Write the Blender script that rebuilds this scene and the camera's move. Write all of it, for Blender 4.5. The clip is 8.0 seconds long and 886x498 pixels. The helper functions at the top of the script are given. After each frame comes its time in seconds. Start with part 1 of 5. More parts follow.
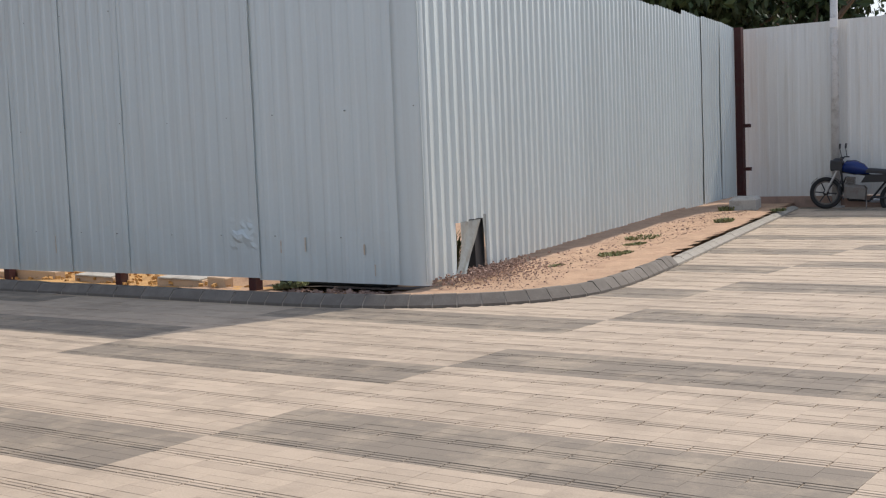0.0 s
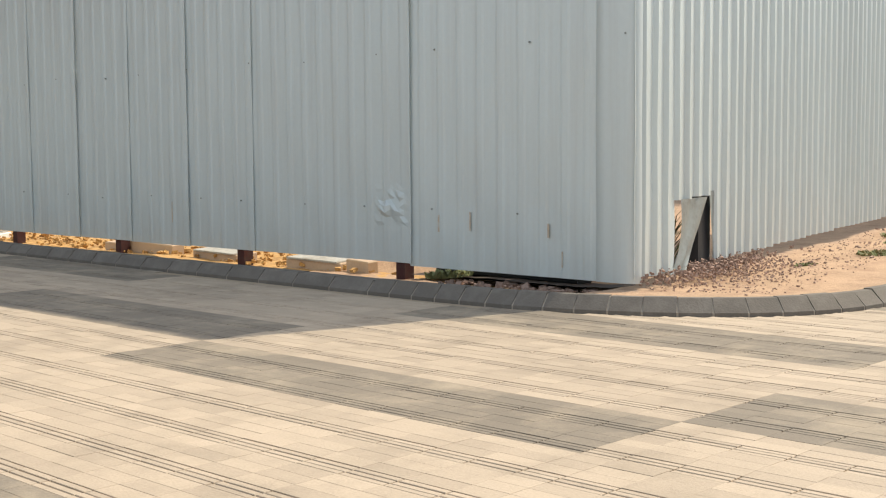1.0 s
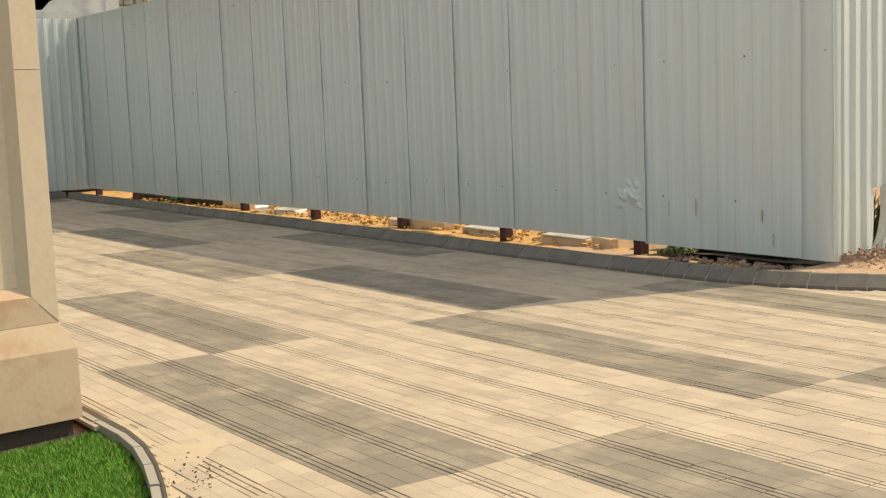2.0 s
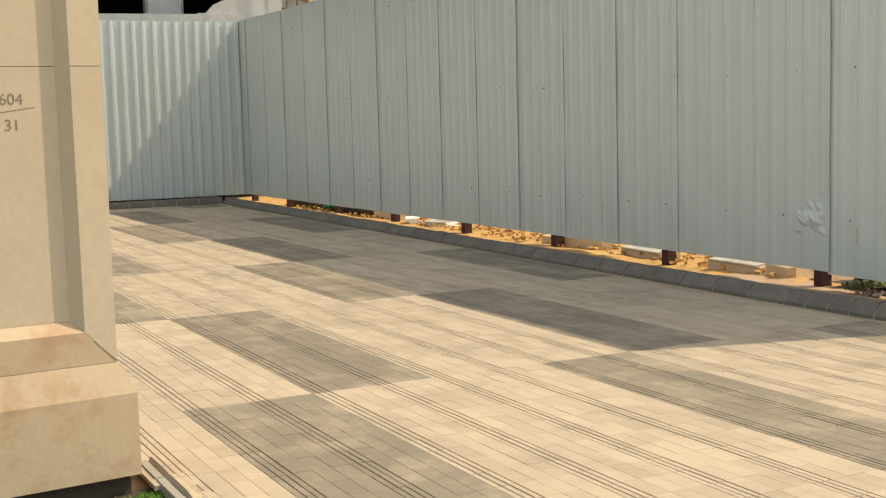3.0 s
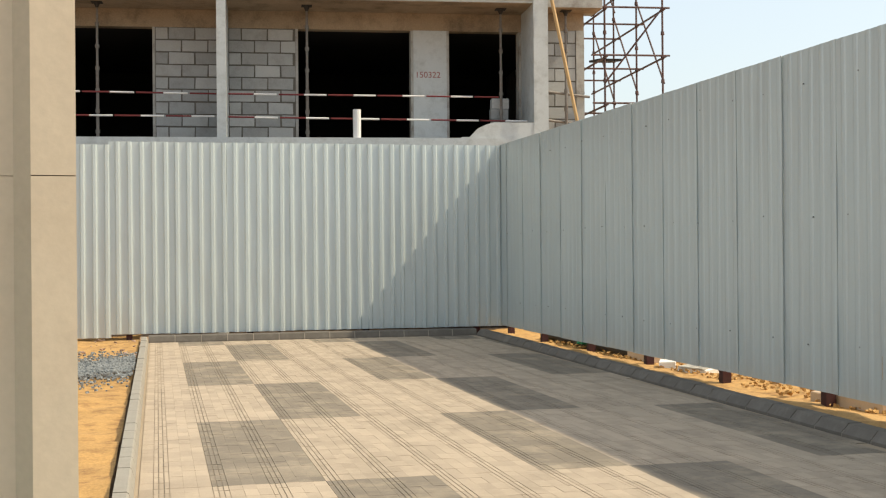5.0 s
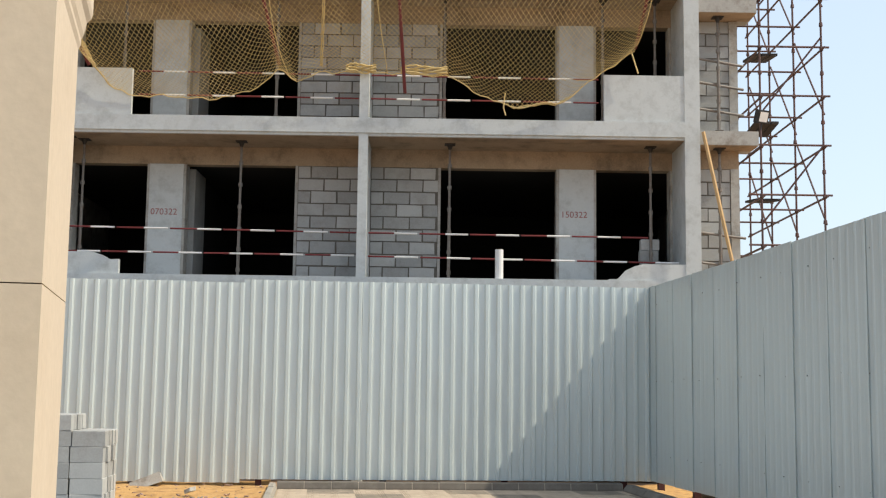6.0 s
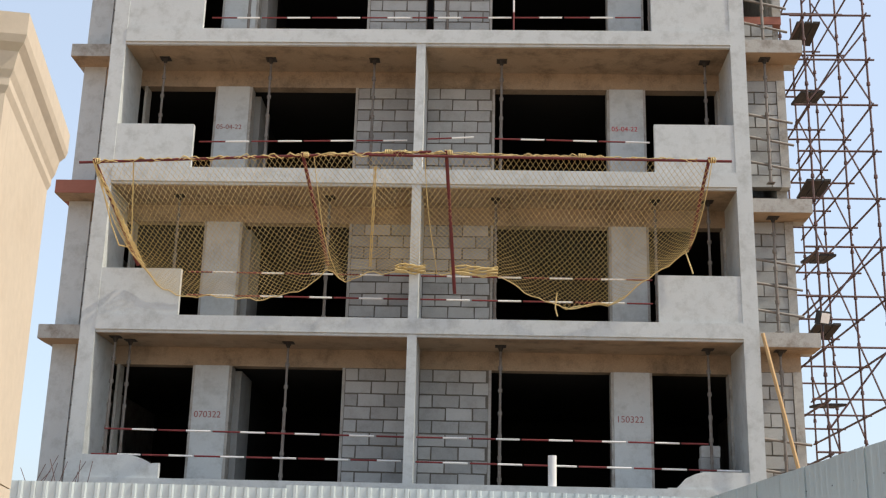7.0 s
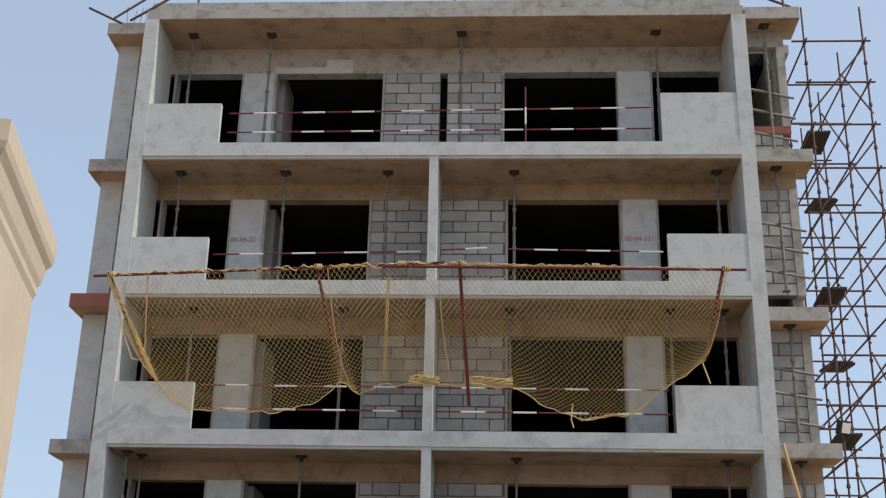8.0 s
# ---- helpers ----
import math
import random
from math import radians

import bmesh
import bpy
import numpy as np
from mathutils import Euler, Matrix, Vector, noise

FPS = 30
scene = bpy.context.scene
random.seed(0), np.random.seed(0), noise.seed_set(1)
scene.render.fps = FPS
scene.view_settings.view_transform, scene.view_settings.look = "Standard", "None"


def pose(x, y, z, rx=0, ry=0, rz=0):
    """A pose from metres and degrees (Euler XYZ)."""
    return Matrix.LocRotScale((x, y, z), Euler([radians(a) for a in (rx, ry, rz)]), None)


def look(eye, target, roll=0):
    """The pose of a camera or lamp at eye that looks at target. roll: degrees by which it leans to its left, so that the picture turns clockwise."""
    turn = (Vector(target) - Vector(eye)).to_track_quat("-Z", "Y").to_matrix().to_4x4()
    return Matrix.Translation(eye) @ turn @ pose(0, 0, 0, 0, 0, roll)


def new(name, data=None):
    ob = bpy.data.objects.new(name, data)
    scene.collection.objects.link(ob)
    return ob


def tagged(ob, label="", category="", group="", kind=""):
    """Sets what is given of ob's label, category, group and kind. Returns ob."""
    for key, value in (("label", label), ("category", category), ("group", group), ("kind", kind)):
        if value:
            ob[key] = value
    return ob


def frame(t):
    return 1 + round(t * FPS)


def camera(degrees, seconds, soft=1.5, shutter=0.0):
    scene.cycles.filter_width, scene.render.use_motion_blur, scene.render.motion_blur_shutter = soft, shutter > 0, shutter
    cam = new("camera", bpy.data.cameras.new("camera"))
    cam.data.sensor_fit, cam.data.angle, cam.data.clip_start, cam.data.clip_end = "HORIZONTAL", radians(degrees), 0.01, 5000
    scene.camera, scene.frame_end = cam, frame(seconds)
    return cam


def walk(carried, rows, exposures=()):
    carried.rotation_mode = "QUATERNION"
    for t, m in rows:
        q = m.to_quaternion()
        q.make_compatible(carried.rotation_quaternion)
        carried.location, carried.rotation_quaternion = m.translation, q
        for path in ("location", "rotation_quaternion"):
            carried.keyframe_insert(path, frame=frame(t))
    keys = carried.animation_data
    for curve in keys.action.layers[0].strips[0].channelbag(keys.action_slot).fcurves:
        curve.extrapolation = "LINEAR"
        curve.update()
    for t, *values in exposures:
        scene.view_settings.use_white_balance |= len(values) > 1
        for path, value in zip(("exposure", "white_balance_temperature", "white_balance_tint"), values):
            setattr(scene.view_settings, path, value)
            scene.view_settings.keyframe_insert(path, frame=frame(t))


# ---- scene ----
DEG = 39.56
PATH = [
    (0, (-2.748, -0.309, 1.340), (-1.113, 0.833, 1.184), -2.22),
    (0.3, (-1.640, 0.750, 1.215), (-0.046, 1.947, 1.060), -1.83),
    (0.5, (-0.832, 1.362, 1.082), (0.732, 2.598, 0.925), -1.41),
    (0.7, (-0.391, 1.684, 1.010), (1.117, 2.990, 0.866), -1.10),
    (0.85, (-0.290, 1.710, 0.995), (1.190, 3.048, 0.843), -0.75),
    (1, (-0.379, 1.610, 1.020), (1.070, 2.978, 0.860), -0.42),
    (1.1, (-0.862, 1.108, 1.170), (0.543, 2.519, 0.977), -0.39),
    (1.2, (-1.530, 0.460, 1.310), (-0.150, 1.894, 1.096), -0.95),
    (1.3, (-1.920, 0.110, 1.385), (-0.570, 1.569, 1.160), -1.50),
    (1.5, (-2.029, -0.013, 1.417), (-0.742, 1.500, 1.186), -2.17),
    (2, (-1.619, 0.152, 1.466), (-0.482, 1.780, 1.234), -2.20),
    (2.2, (-1.445, 0.303, 1.460), (-0.356, 1.964, 1.229), -2.00),
    (3.5, (-0.492, 1.234, 1.460), (0.284, 3.068, 1.277), -1.61),
    (4, (-0.127, 1.482, 1.476), (0.530, 3.366, 1.335), -1.83),
    (4.2, (-0.021, 1.685, 1.472), (0.601, 3.582, 1.347), -1.63),
    (5.3, (0.565, 2.423, 1.474), (0.926, 4.389, 1.556), 0.15),
    (5.5, (0.657, 2.606, 1.474), (0.951, 4.580, 1.613), 0.60),
    (6, (0.780, 3.159, 1.462), (0.985, 5.134, 1.702), 0.76),
    (6.5, (0.820, 3.556, 1.466), (0.982, 5.510, 1.859), 1.01),
    (7, (0.899, 3.729, 1.463), (1.006, 5.644, 2.031), 1.44),
    (7.5, (0.938, 3.765, 1.474), (1.023, 5.629, 2.193), 1.49),
    (7.8, (0.950, 3.785, 1.475), (1.027, 5.630, 2.234), 1.40),
    (8, (0.956, 3.798, 1.476), (1.029, 5.655, 2.214), 1.32),
]
cam = camera(DEG, 8.0, soft=1.2)
walk(cam, [(t, look(eye, to, roll)) for t, eye, to, roll in PATH],
     exposures=[(0.0, 0.57, 6100, 12), (1.0, 0.97, 6700, 6), (2.0, 0.86, 7700, 4), (4.0, 0.92, 7650, 4), (5.5, 0.90, 6650, 5), (6.5, 0.93, 6350, 6), (7.0, 0.84, 6300, 7), (7.5, 0.60, 6160, 6), (8.0, 0.45, 6000, 6)])

# ---- light ----
SUN = Vector((0.634, -0.185, 0.75)).normalized()
world = bpy.data.worlds.new("sky")
scene.world = world
world.use_nodes = True
wn = world.node_tree.nodes
sky = wn.new("ShaderNodeTexSky")
sky.sky_type = "NISHITA"
sky.sun_disc = False
sky.sun_elevation = math.asin(SUN.z)
sky.sun_rotation = math.atan2(SUN.x, SUN.y)
sky.dust_density = 3.0
sky.air_density = 1.0
sky.altitude = 50
wn["Background"].inputs["Strength"].default_value = 0.15
haze = wn.new("ShaderNodeMixRGB")      # milky dust haze over the whole sky
haze.inputs["Fac"].default_value = 0.56
haze.inputs["Color2"].default_value = (2.92, 3.12, 3.46, 1)
world.node_tree.links.new(sky.outputs["Color"], haze.inputs["Color1"])
world.node_tree.links.new(haze.outputs["Color"], wn["Background"].inputs["Color"])
sun_data = bpy.data.lights.new("sun", "SUN")
sun_data.energy = 2.2
sun_data.angle = radians(0.8)
sun_data.color = (1.0, 0.89, 0.74)
sun_ob = new("sun", sun_data)
sun_ob.matrix_world = look(SUN * 60, (0, 0, 0))


# ---- materials ----
def material(name, colour, rough=0.8, metal=0.0, vary=0.15, grain=60.0, blotch=1.2, bump=0.15, second=None, second_amount=0.5,
             per_object=0.0, per_island=0.0, streak=0.0, specular=0.4):
    """A surface with grain, blotches, wear of a second colour and fine relief, at world size."""
    m = bpy.data.materials.new(name)
    m.use_nodes = True
    nt = m.node_tree
    n, l = nt.nodes, nt.links
    b = n["Principled BSDF"]
    b.inputs["Roughness"].default_value = rough
    b.inputs["Metallic"].default_value = metal
    b.inputs["Specular IOR Level"].default_value = specular
    geo = n.new("ShaderNodeNewGeometry")
    fine = n.new("ShaderNodeTexNoise")
    fine.inputs["Scale"].default_value = grain
    fine.inputs["Detail"].default_value = 4
    big = n.new("ShaderNodeTexNoise")
    big.inputs["Scale"].default_value = blotch
    big.inputs["Detail"].default_value = 6
    big.inputs["Roughness"].default_value = 0.65
    l.new(geo.outputs["Position"], fine.inputs["Vector"])
    if streak:
        mapping = n.new("ShaderNodeMapping")
        mapping.inputs["Scale"].default_value = (streak, streak, 0.12)
        l.new(geo.outputs["Position"], mapping.inputs["Vector"])
        l.new(mapping.outputs["Vector"], big.inputs["Vector"])
    else:
        l.new(geo.outputs["Position"], big.inputs["Vector"])
    value = n.new("ShaderNodeMath")
    value.operation = "ADD"
    l.new(fine.outputs["Fac"], value.inputs[0])
    l.new(big.outputs["Fac"], value.inputs[1])
    last = value.outputs[0]
    if per_object or per_island:
        if per_object:
            source = n.new("ShaderNodeObjectInfo").outputs["Random"]
        else:
            source = geo.outputs["Random Per Island"]
        scaled = n.new("ShaderNodeMath")
        scaled.operation = "MULTIPLY_ADD"
        scaled.inputs[1].default_value = (per_object or per_island) / max(vary, 0.01)
        scaled.inputs[2].default_value = -0.5 * (per_object or per_island) / max(vary, 0.01)
        l.new(source, scaled.inputs[0])
        more = n.new("ShaderNodeMath")
        more.operation = "ADD"
        l.new(last, more.inputs[0])
        l.new(scaled.outputs[0], more.inputs[1])
        last = more.outputs[0]
    spread = n.new("ShaderNodeMapRange")
    spread.clamp = False
    spread.inputs["From Min"].default_value = 0.0
    spread.inputs["From Max"].default_value = 2.0
    spread.inputs["To Min"].default_value = 1.0 - vary * 2
    spread.inputs["To Max"].default_value = 1.0 + vary * 2
    l.new(last, spread.inputs["Value"])
    base = n.new("ShaderNodeMixRGB")
    base.inputs["Color1"].default_value = (*colour, 1)
    base.inputs["Color2"].default_value = (*(second or colour), 1)
    if second:
        wear = n.new("ShaderNodeValToRGB")
        wear.color_ramp.elements[0].position = 0.48
        wear.color_ramp.elements[1].position = 0.68
        wear.color_ramp.elements[1].color = (second_amount,) * 3 + (1,)
        third = n.new("ShaderNodeTexNoise")
        third.inputs["Scale"].default_value = blotch * 2.3
        third.inputs["Detail"].default_value = 8
        third.inputs["Roughness"].default_value = 0.7
        if streak:
            l.new(mapping.outputs["Vector"], third.inputs["Vector"])
        else:
            l.new(geo.outputs["Position"], third.inputs["Vector"])
        l.new(third.outputs["Fac"], wear.inputs["Fac"])
        l.new(wear.outputs["Color"], base.inputs["Fac"])
    else:
        base.inputs["Fac"].default_value = 0
    tint = n.new("ShaderNodeVectorMath")
    tint.operation = "SCALE"
    l.new(base.outputs["Color"], tint.inputs[0])
    l.new(spread.outputs["Result"], tint.inputs["Scale"])
    l.new(tint.outputs["Vector"], b.inputs["Base Color"])
    if bump:
        relief = n.new("ShaderNodeBump")
        relief.inputs["Strength"].default_value = bump
        relief.inputs["Distance"].default_value = 0.01
        l.new(value.outputs[0], relief.inputs["Height"])
        l.new(relief.outputs["Normal"], b.inputs["Normal"])
    return m


SHEET = material("galvanised sheet", (0.545, 0.598, 0.592), 0.42, 0.3, 0.03, 30, 1.0, 0.02, (0.45, 0.45, 0.43), 0.3, per_object=0.03, streak=5.0)
SHEET_DIRTY = material("dusty sheet", (0.68, 0.67, 0.63), 0.5, 0.1, 0.05, 30, 1.0, 0.03, (0.52, 0.47, 0.40), 0.5, streak=4.0)
FLAP = material("dull bent sheet", (0.27, 0.29, 0.275), 0.5, 0.3, 0.15, 30, 3.0, 0.05, (0.18, 0.17, 0.15), 0.7)
RED_STEEL = material("red oxide steel", (0.05, 0.011, 0.010), 0.7, 0.0, 0.25, 80, 4, 0.2, (0.05, 0.03, 0.025), 0.8)
RED_TUBE = material("painted red tube", (0.13, 0.02, 0.02), 0.6, 0.0, 0.2, 80, 4, 0.1, (0.08, 0.03, 0.025), 0.7)
PAVER = material("beige paver", (0.435, 0.350, 0.260), 0.85, 0, 0.14, 90, 0.6, 0.25, (0.32, 0.258, 0.19), 0.8, per_island=0.085)
PAVER_DARK = material("grey paver", (0.215, 0.18, 0.138), 0.85, 0, 0.15, 90, 0.8, 0.25, (0.36, 0.295, 0.215), 0.95, per_island=0.06)
PAVER_O = material("beige paver piece", (0.435, 0.350, 0.260), 0.85, 0, 0.14, 90, 0.6, 0.25, (0.32, 0.258, 0.19), 0.8, per_object=0.085)
PAVER_DARK_O = material("grey paver piece", (0.215, 0.18, 0.138), 0.85, 0, 0.15, 90, 0.8, 0.25, (0.36, 0.295, 0.215), 0.95, per_object=0.06)
BED = material("joint sand", (0.36, 0.285, 0.20), 0.95, 0, 0.2, 120, 2, 0.3)
GROOVE = material("dark dirt in grooves", (0.23, 0.185, 0.137), 0.95, 0, 0.3, 120, 0.8, 0.2, (0.24, 0.19, 0.13), 0.8)
DUST = material("beige dust", (0.47, 0.38, 0.265), 0.95, 0, 0.12, 120, 2, 0.2, (0.38, 0.29, 0.19), 0.5)
LAWN_KERB = material("pale edging concrete", (0.31, 0.285, 0.24), 0.9, 0, 0.12, 70, 2, 0.25, (0.26, 0.23, 0.19), 0.5)
KERB_MORTAR = material("pale kerb mortar", (0.36, 0.31, 0.25), 0.95, 0, 0.15, 70, 2, 0.25)
KERB = material("kerb concrete", (0.145, 0.127, 0.106), 0.9, 0, 0.15, 70, 2, 0.25, (0.23, 0.205, 0.175), 0.5, per_object=0.06)
SAND = material("sand", (0.48, 0.28, 0.10), 0.95, 0, 0.3, 40, 2.2, 0.6, (0.23, 0.115, 0.045), 0.9)
SAND_PALE = material("pale sandy soil", (0.43, 0.285, 0.18), 0.95, 0, 0.3, 50, 2.6, 0.6, (0.30, 0.18, 0.115), 0.85)
GRAVEL = material("grey gravel", (0.23, 0.24, 0.235), 0.95, 0, 0.3, 60, 3, 0.6, (0.12, 0.125, 0.125), 0.6, per_island=0.2)
RUBBLE = material("rubble", (0.33, 0.225, 0.175), 0.95, 0, 0.3, 60, 3, 0.5, (0.2, 0.15, 0.12), 0.6, per_island=0.3)
CONCRETE = material("raw concrete", (0.40, 0.385, 0.35), 0.9, 0, 0.2, 45, 1.4, 0.3, (0.20, 0.17, 0.135), 0.8)
CONCRETE_PALE = material("pale plaster", (0.53, 0.55, 0.54), 0.9, 0, 0.07, 40, 1.6, 0.12, (0.33, 0.335, 0.315), 0.55)
SOFFIT = material("formwork concrete", (0.36, 0.272, 0.187), 0.9, 0, 0.28, 40, 0.7, 0.25, (0.12, 0.09, 0.06), 0.7)
BLOCK = material("grey concrete block", (0.38, 0.38, 0.365), 0.92, 0, 0.12, 50, 1.5, 0.3, (0.29, 0.28, 0.26), 0.65, per_object=0.2)
MORTAR = material("mortar", (0.15, 0.135, 0.115), 0.95, 0, 0.2, 60, 2, 0.4)
# near-black base colour holds the darkness of the unlit rooms
ROOM_SHADE = material("interior with room shade in its colour", (0.010, 0.0095, 0.009), 0.95, 0, 0.2, 20, 1, 0.1)
STONE = material("beige stone cladding", (0.54, 0.445, 0.335), 0.75, 0, 0.09, 35, 0.8, 0.08, (0.47, 0.37, 0.265), 0.5)
STONE_STAIN = material("stained stone", (0.51, 0.395, 0.28), 0.8, 0, 0.09, 35, 1.6, 0.1, (0.41, 0.225, 0.135), 0.65)
TUBE = material("scaffold tube", (0.10, 0.06, 0.055), 0.6, 0.2, 0.3, 60, 3, 0.1, (0.12, 0.045, 0.03), 0.8, per_object=0.1)
TUBE_GREY = material("weathered prop steel", (0.19, 0.172, 0.152), 0.65, 0.2, 0.25, 60, 3, 0.1, (0.13, 0.085, 0.06), 0.7)
WHITE_PAINT = material("white paint", (0.75, 0.73, 0.70), 0.6, 0, 0.06, 60, 3, 0.05)
RED_PAINT = material("dark red paint", (0.16, 0.025, 0.025), 0.6, 0, 0.12, 60, 3, 0.05)
NET = material("yellow rope", (0.62, 0.475, 0.215), 0.9, 0, 0.2, 80, 2, 0.0, (0.42, 0.36, 0.21), 0.5)
TIMBER = material("pale timber", (0.50, 0.33, 0.16), 0.8, 0, 0.12, 60, 3, 0.2)
PLANK = material("scaffold plank", (0.035, 0.031, 0.028), 0.8, 0, 0.25, 40, 3, 0.2)
RED_BRICK = material("red brick course", (0.30, 0.12, 0.085), 0.9, 0, 0.2, 60, 3, 0.3)
GRASS = material("lawn grass", (0.11, 0.27, 0.025), 0.7, 0, 0.25, 30, 2.5, 0.0, (0.14, 0.24, 0.04), 0.5, per_island=0.35)
STRAW = material("dry grass", (0.42, 0.36, 0.14), 0.8, 0, 0.2, 30, 3, 0.0)
WEED = material("dry weeds", (0.16, 0.175, 0.07), 0.8, 0, 0.3, 30, 3, 0.0, (0.26, 0.22, 0.10), 0.5, per_island=0.3)
LEAF = material("tree leaves", (0.028, 0.05, 0.016), 0.65, 0, 0.3, 10, 0.6, 0.0, (0.05, 0.075, 0.025), 0.5, per_island=0.4)
BARK = material("bark", (0.12, 0.09, 0.065), 0.95, 0, 0.3, 30, 3, 0.5)
RUBBER = material("black rubber", (0.02, 0.02, 0.021), 0.75, 0, 0.2, 60, 3, 0.1)
BLUE_PAINT = material("blue enamel", (0.006, 0.022, 0.12), 0.25, 0.1, 0.08, 60, 3, 0.0)
BLACK_PLASTIC = material("black plastic", (0.025, 0.025, 0.027), 0.5, 0, 0.15, 60, 3, 0.05)
CHROME = material("dull chrome", (0.55, 0.55, 0.56), 0.3, 0.9, 0.1, 60, 3, 0.02)
POLE = material("grey pole paint", (0.60, 0.59, 0.57), 0.55, 0.2, 0.12, 60, 3, 0.05, (0.22, 0.19, 0.16), 0.5)
GREEN_PLASTIC = material("green sheeting", (0.02, 0.30, 0.16), 0.5, 0, 0.2, 30, 5, 0.3)
# soil colour, also used to paint shaded gaps under the sheets and plinth
DARK_SOIL_SHADE = material("dark soil and gap shade", (0.055, 0.04, 0.03), 0.95, 0, 0.3, 40, 3, 0.5)
CARDBOARD = material("stone offcut", (0.50, 0.37, 0.26), 0.85, 0, 0.1, 50, 3, 0.1)
RUST = material("rust run", (0.52, 0.43, 0.33), 0.8, 0, 0.2, 40, 6, 0.0, (0.54, 0.56, 0.53), 0.9)
PEN = material("pencil mark", (0.24, 0.185, 0.135), 0.8, 0, 0.1, 50, 3, 0.0)
STENCIL = material("red stencil paint", (0.30, 0.10, 0.09), 0.8, 0, 0.15, 50, 3, 0.0)
RED_STENCIL = material("bright red paint", (0.5, 0.04, 0.05), 0.8, 0, 0.15, 50, 3, 0.0)


# ---- building blocks ----
class Shape:
    """Gathers corners and faces of one mesh."""

    def __init__(self):
        self.v, self.f = [], []

    def add(self, verts, faces):
        k = len(self.v)
        self.v += [tuple(p) for p in verts]
        self.f += [tuple(i + k for i in face) for face in faces]
        return self

    def box(self, x0, y0, z0, x1, y1, z1, m=None):
        p = [(x, y, z) for x in (x0, x1) for y in (y0, y1) for z in (z0, z1)]
        if m is not None:
            p = [m @ Vector(q) for q in p]
        return self.add(p, [(0, 1, 3, 2), (4, 6, 7, 5), (0, 4, 5, 1), (2, 3, 7, 6), (0, 2, 6, 4), (1, 5, 7, 3)])

    def bevel_box(self, x0, y0, z0, x1, y1, z1, c, m=None):
        """A box whose top edges are chamfered by c."""
        p = [(x0, y0, z0), (x1, y0, z0), (x1, y1, z0), (x0, y1, z0),
             (x0, y0, z1 - c), (x1, y0, z1 - c), (x1, y1, z1 - c), (x0, y1, z1 - c),
             (x0 + c, y0 + c, z1), (x1 - c, y0 + c, z1), (x1 - c, y1 - c, z1), (x0 + c, y1 - c, z1)]
        if m is not None:
            p = [m @ Vector(q) for q in p]
        return self.add(p, [(3, 2, 1, 0), (0, 1, 5, 4), (1, 2, 6, 5), (2, 3, 7, 6), (3, 0, 4, 7),
                            (4, 5, 9, 8), (5, 6, 10, 9), (6, 7, 11, 10), (7, 4, 8, 11), (8, 9, 10, 11)])

    def tube(self, a, b, r, sides=8, r2=None, caps=True):
        a, b = Vector(a), Vector(b)
        way = (b - a).normalized()
        side = way.cross(Vector((0, 0, 1)) if abs(way.z) < 0.9 else Vector((1, 0, 0))).normalized()
        up = way.cross(side)
        r2 = r if r2 is None else r2
        ring = [(math.cos(2 * math.pi * i / sides), math.sin(2 * math.pi * i / sides)) for i in range(sides)]
        p = [a + r * (c * side + s * up) for c, s in ring] + [b + r2 * (c * side + s * up) for c, s in ring]
        f = [(i, (i + 1) % sides, sides + (i + 1) % sides, sides + i) for i in range(sides)]
        if caps:
            f += [tuple(reversed(range(sides))), tuple(range(sides, 2 * sides))]
        return self.add(p, f)

    def line(self, points, r, sides=6):
        for a, b in zip(points, points[1:]):
            self.tube(a, b, r, sides)
        return self

    def ring(self, centre, axis, big, small, n=24, k=8):
        """A torus."""
        axis = Vector(axis).normalized()
        u = axis.cross(Vector((0, 0, 1)) if abs(axis.z) < 0.9 else Vector((1, 0, 0))).normalized()
        w = axis.cross(u)
        p, f = [], []
        for i in range(n):
            a = 2 * math.pi * i / n
            out = math.cos(a) * u + math.sin(a) * w
            for j in range(k):
                b = 2 * math.pi * j / k
                p.append(Vector(centre) + out * (big + small * math.cos(b)) + axis * small * math.sin(b))
                f.append((i * k + j, ((i + 1) % n) * k + j, ((i + 1) % n) * k + (j + 1) % k, i * k + (j + 1) % k))
        return self.add(p, f)

    def prism(self, outline, z0, z1):
        """An outline in x and y raised from z0 to z1."""
        k = len(outline)
        return self.add([(x, y, z0) for x, y in outline] + [(x, y, z1) for x, y in outline],
                        [tuple(reversed(range(k))), tuple(range(k, 2 * k))] + [(i, (i + 1) % k, k + (i + 1) % k, k + i) for i in range(k)])

    def chunk(self, centre, size, rnd):
        """An uneven stone."""
        p = []
        for sx in (-1, 1):
            for sy in (-1, 1):
                for sz in (-1, 1):
                    s = rnd.uniform(0.55, 1.0)
                    p.append((sx * s * size[0] / 2, sy * rnd.uniform(0.55, 1) * size[1] / 2, sz * rnd.uniform(0.6, 1) * size[2] / 2))
        turn = Euler((rnd.uniform(-0.4, 0.4), rnd.uniform(-0.4, 0.4), rnd.uniform(0, 6.3))).to_matrix()
        p = [turn @ Vector(q) + Vector(centre) for q in p]
        return self.add(p, [(0, 1, 3, 2), (4, 6, 7, 5), (0, 4, 5, 1), (2, 3, 7, 6), (0, 2, 6, 4), (1, 5, 7, 3)])

    def mesh(self, name, mat, smooth=False):
        me = bpy.data.meshes.new(name)
        me.from_pydata(self.v, [], self.f)
        me.materials.append(mat)
        if smooth:
            me.polygons.foreach_set("use_smooth", [True] * len(me.polygons))
        me.update()
        return me


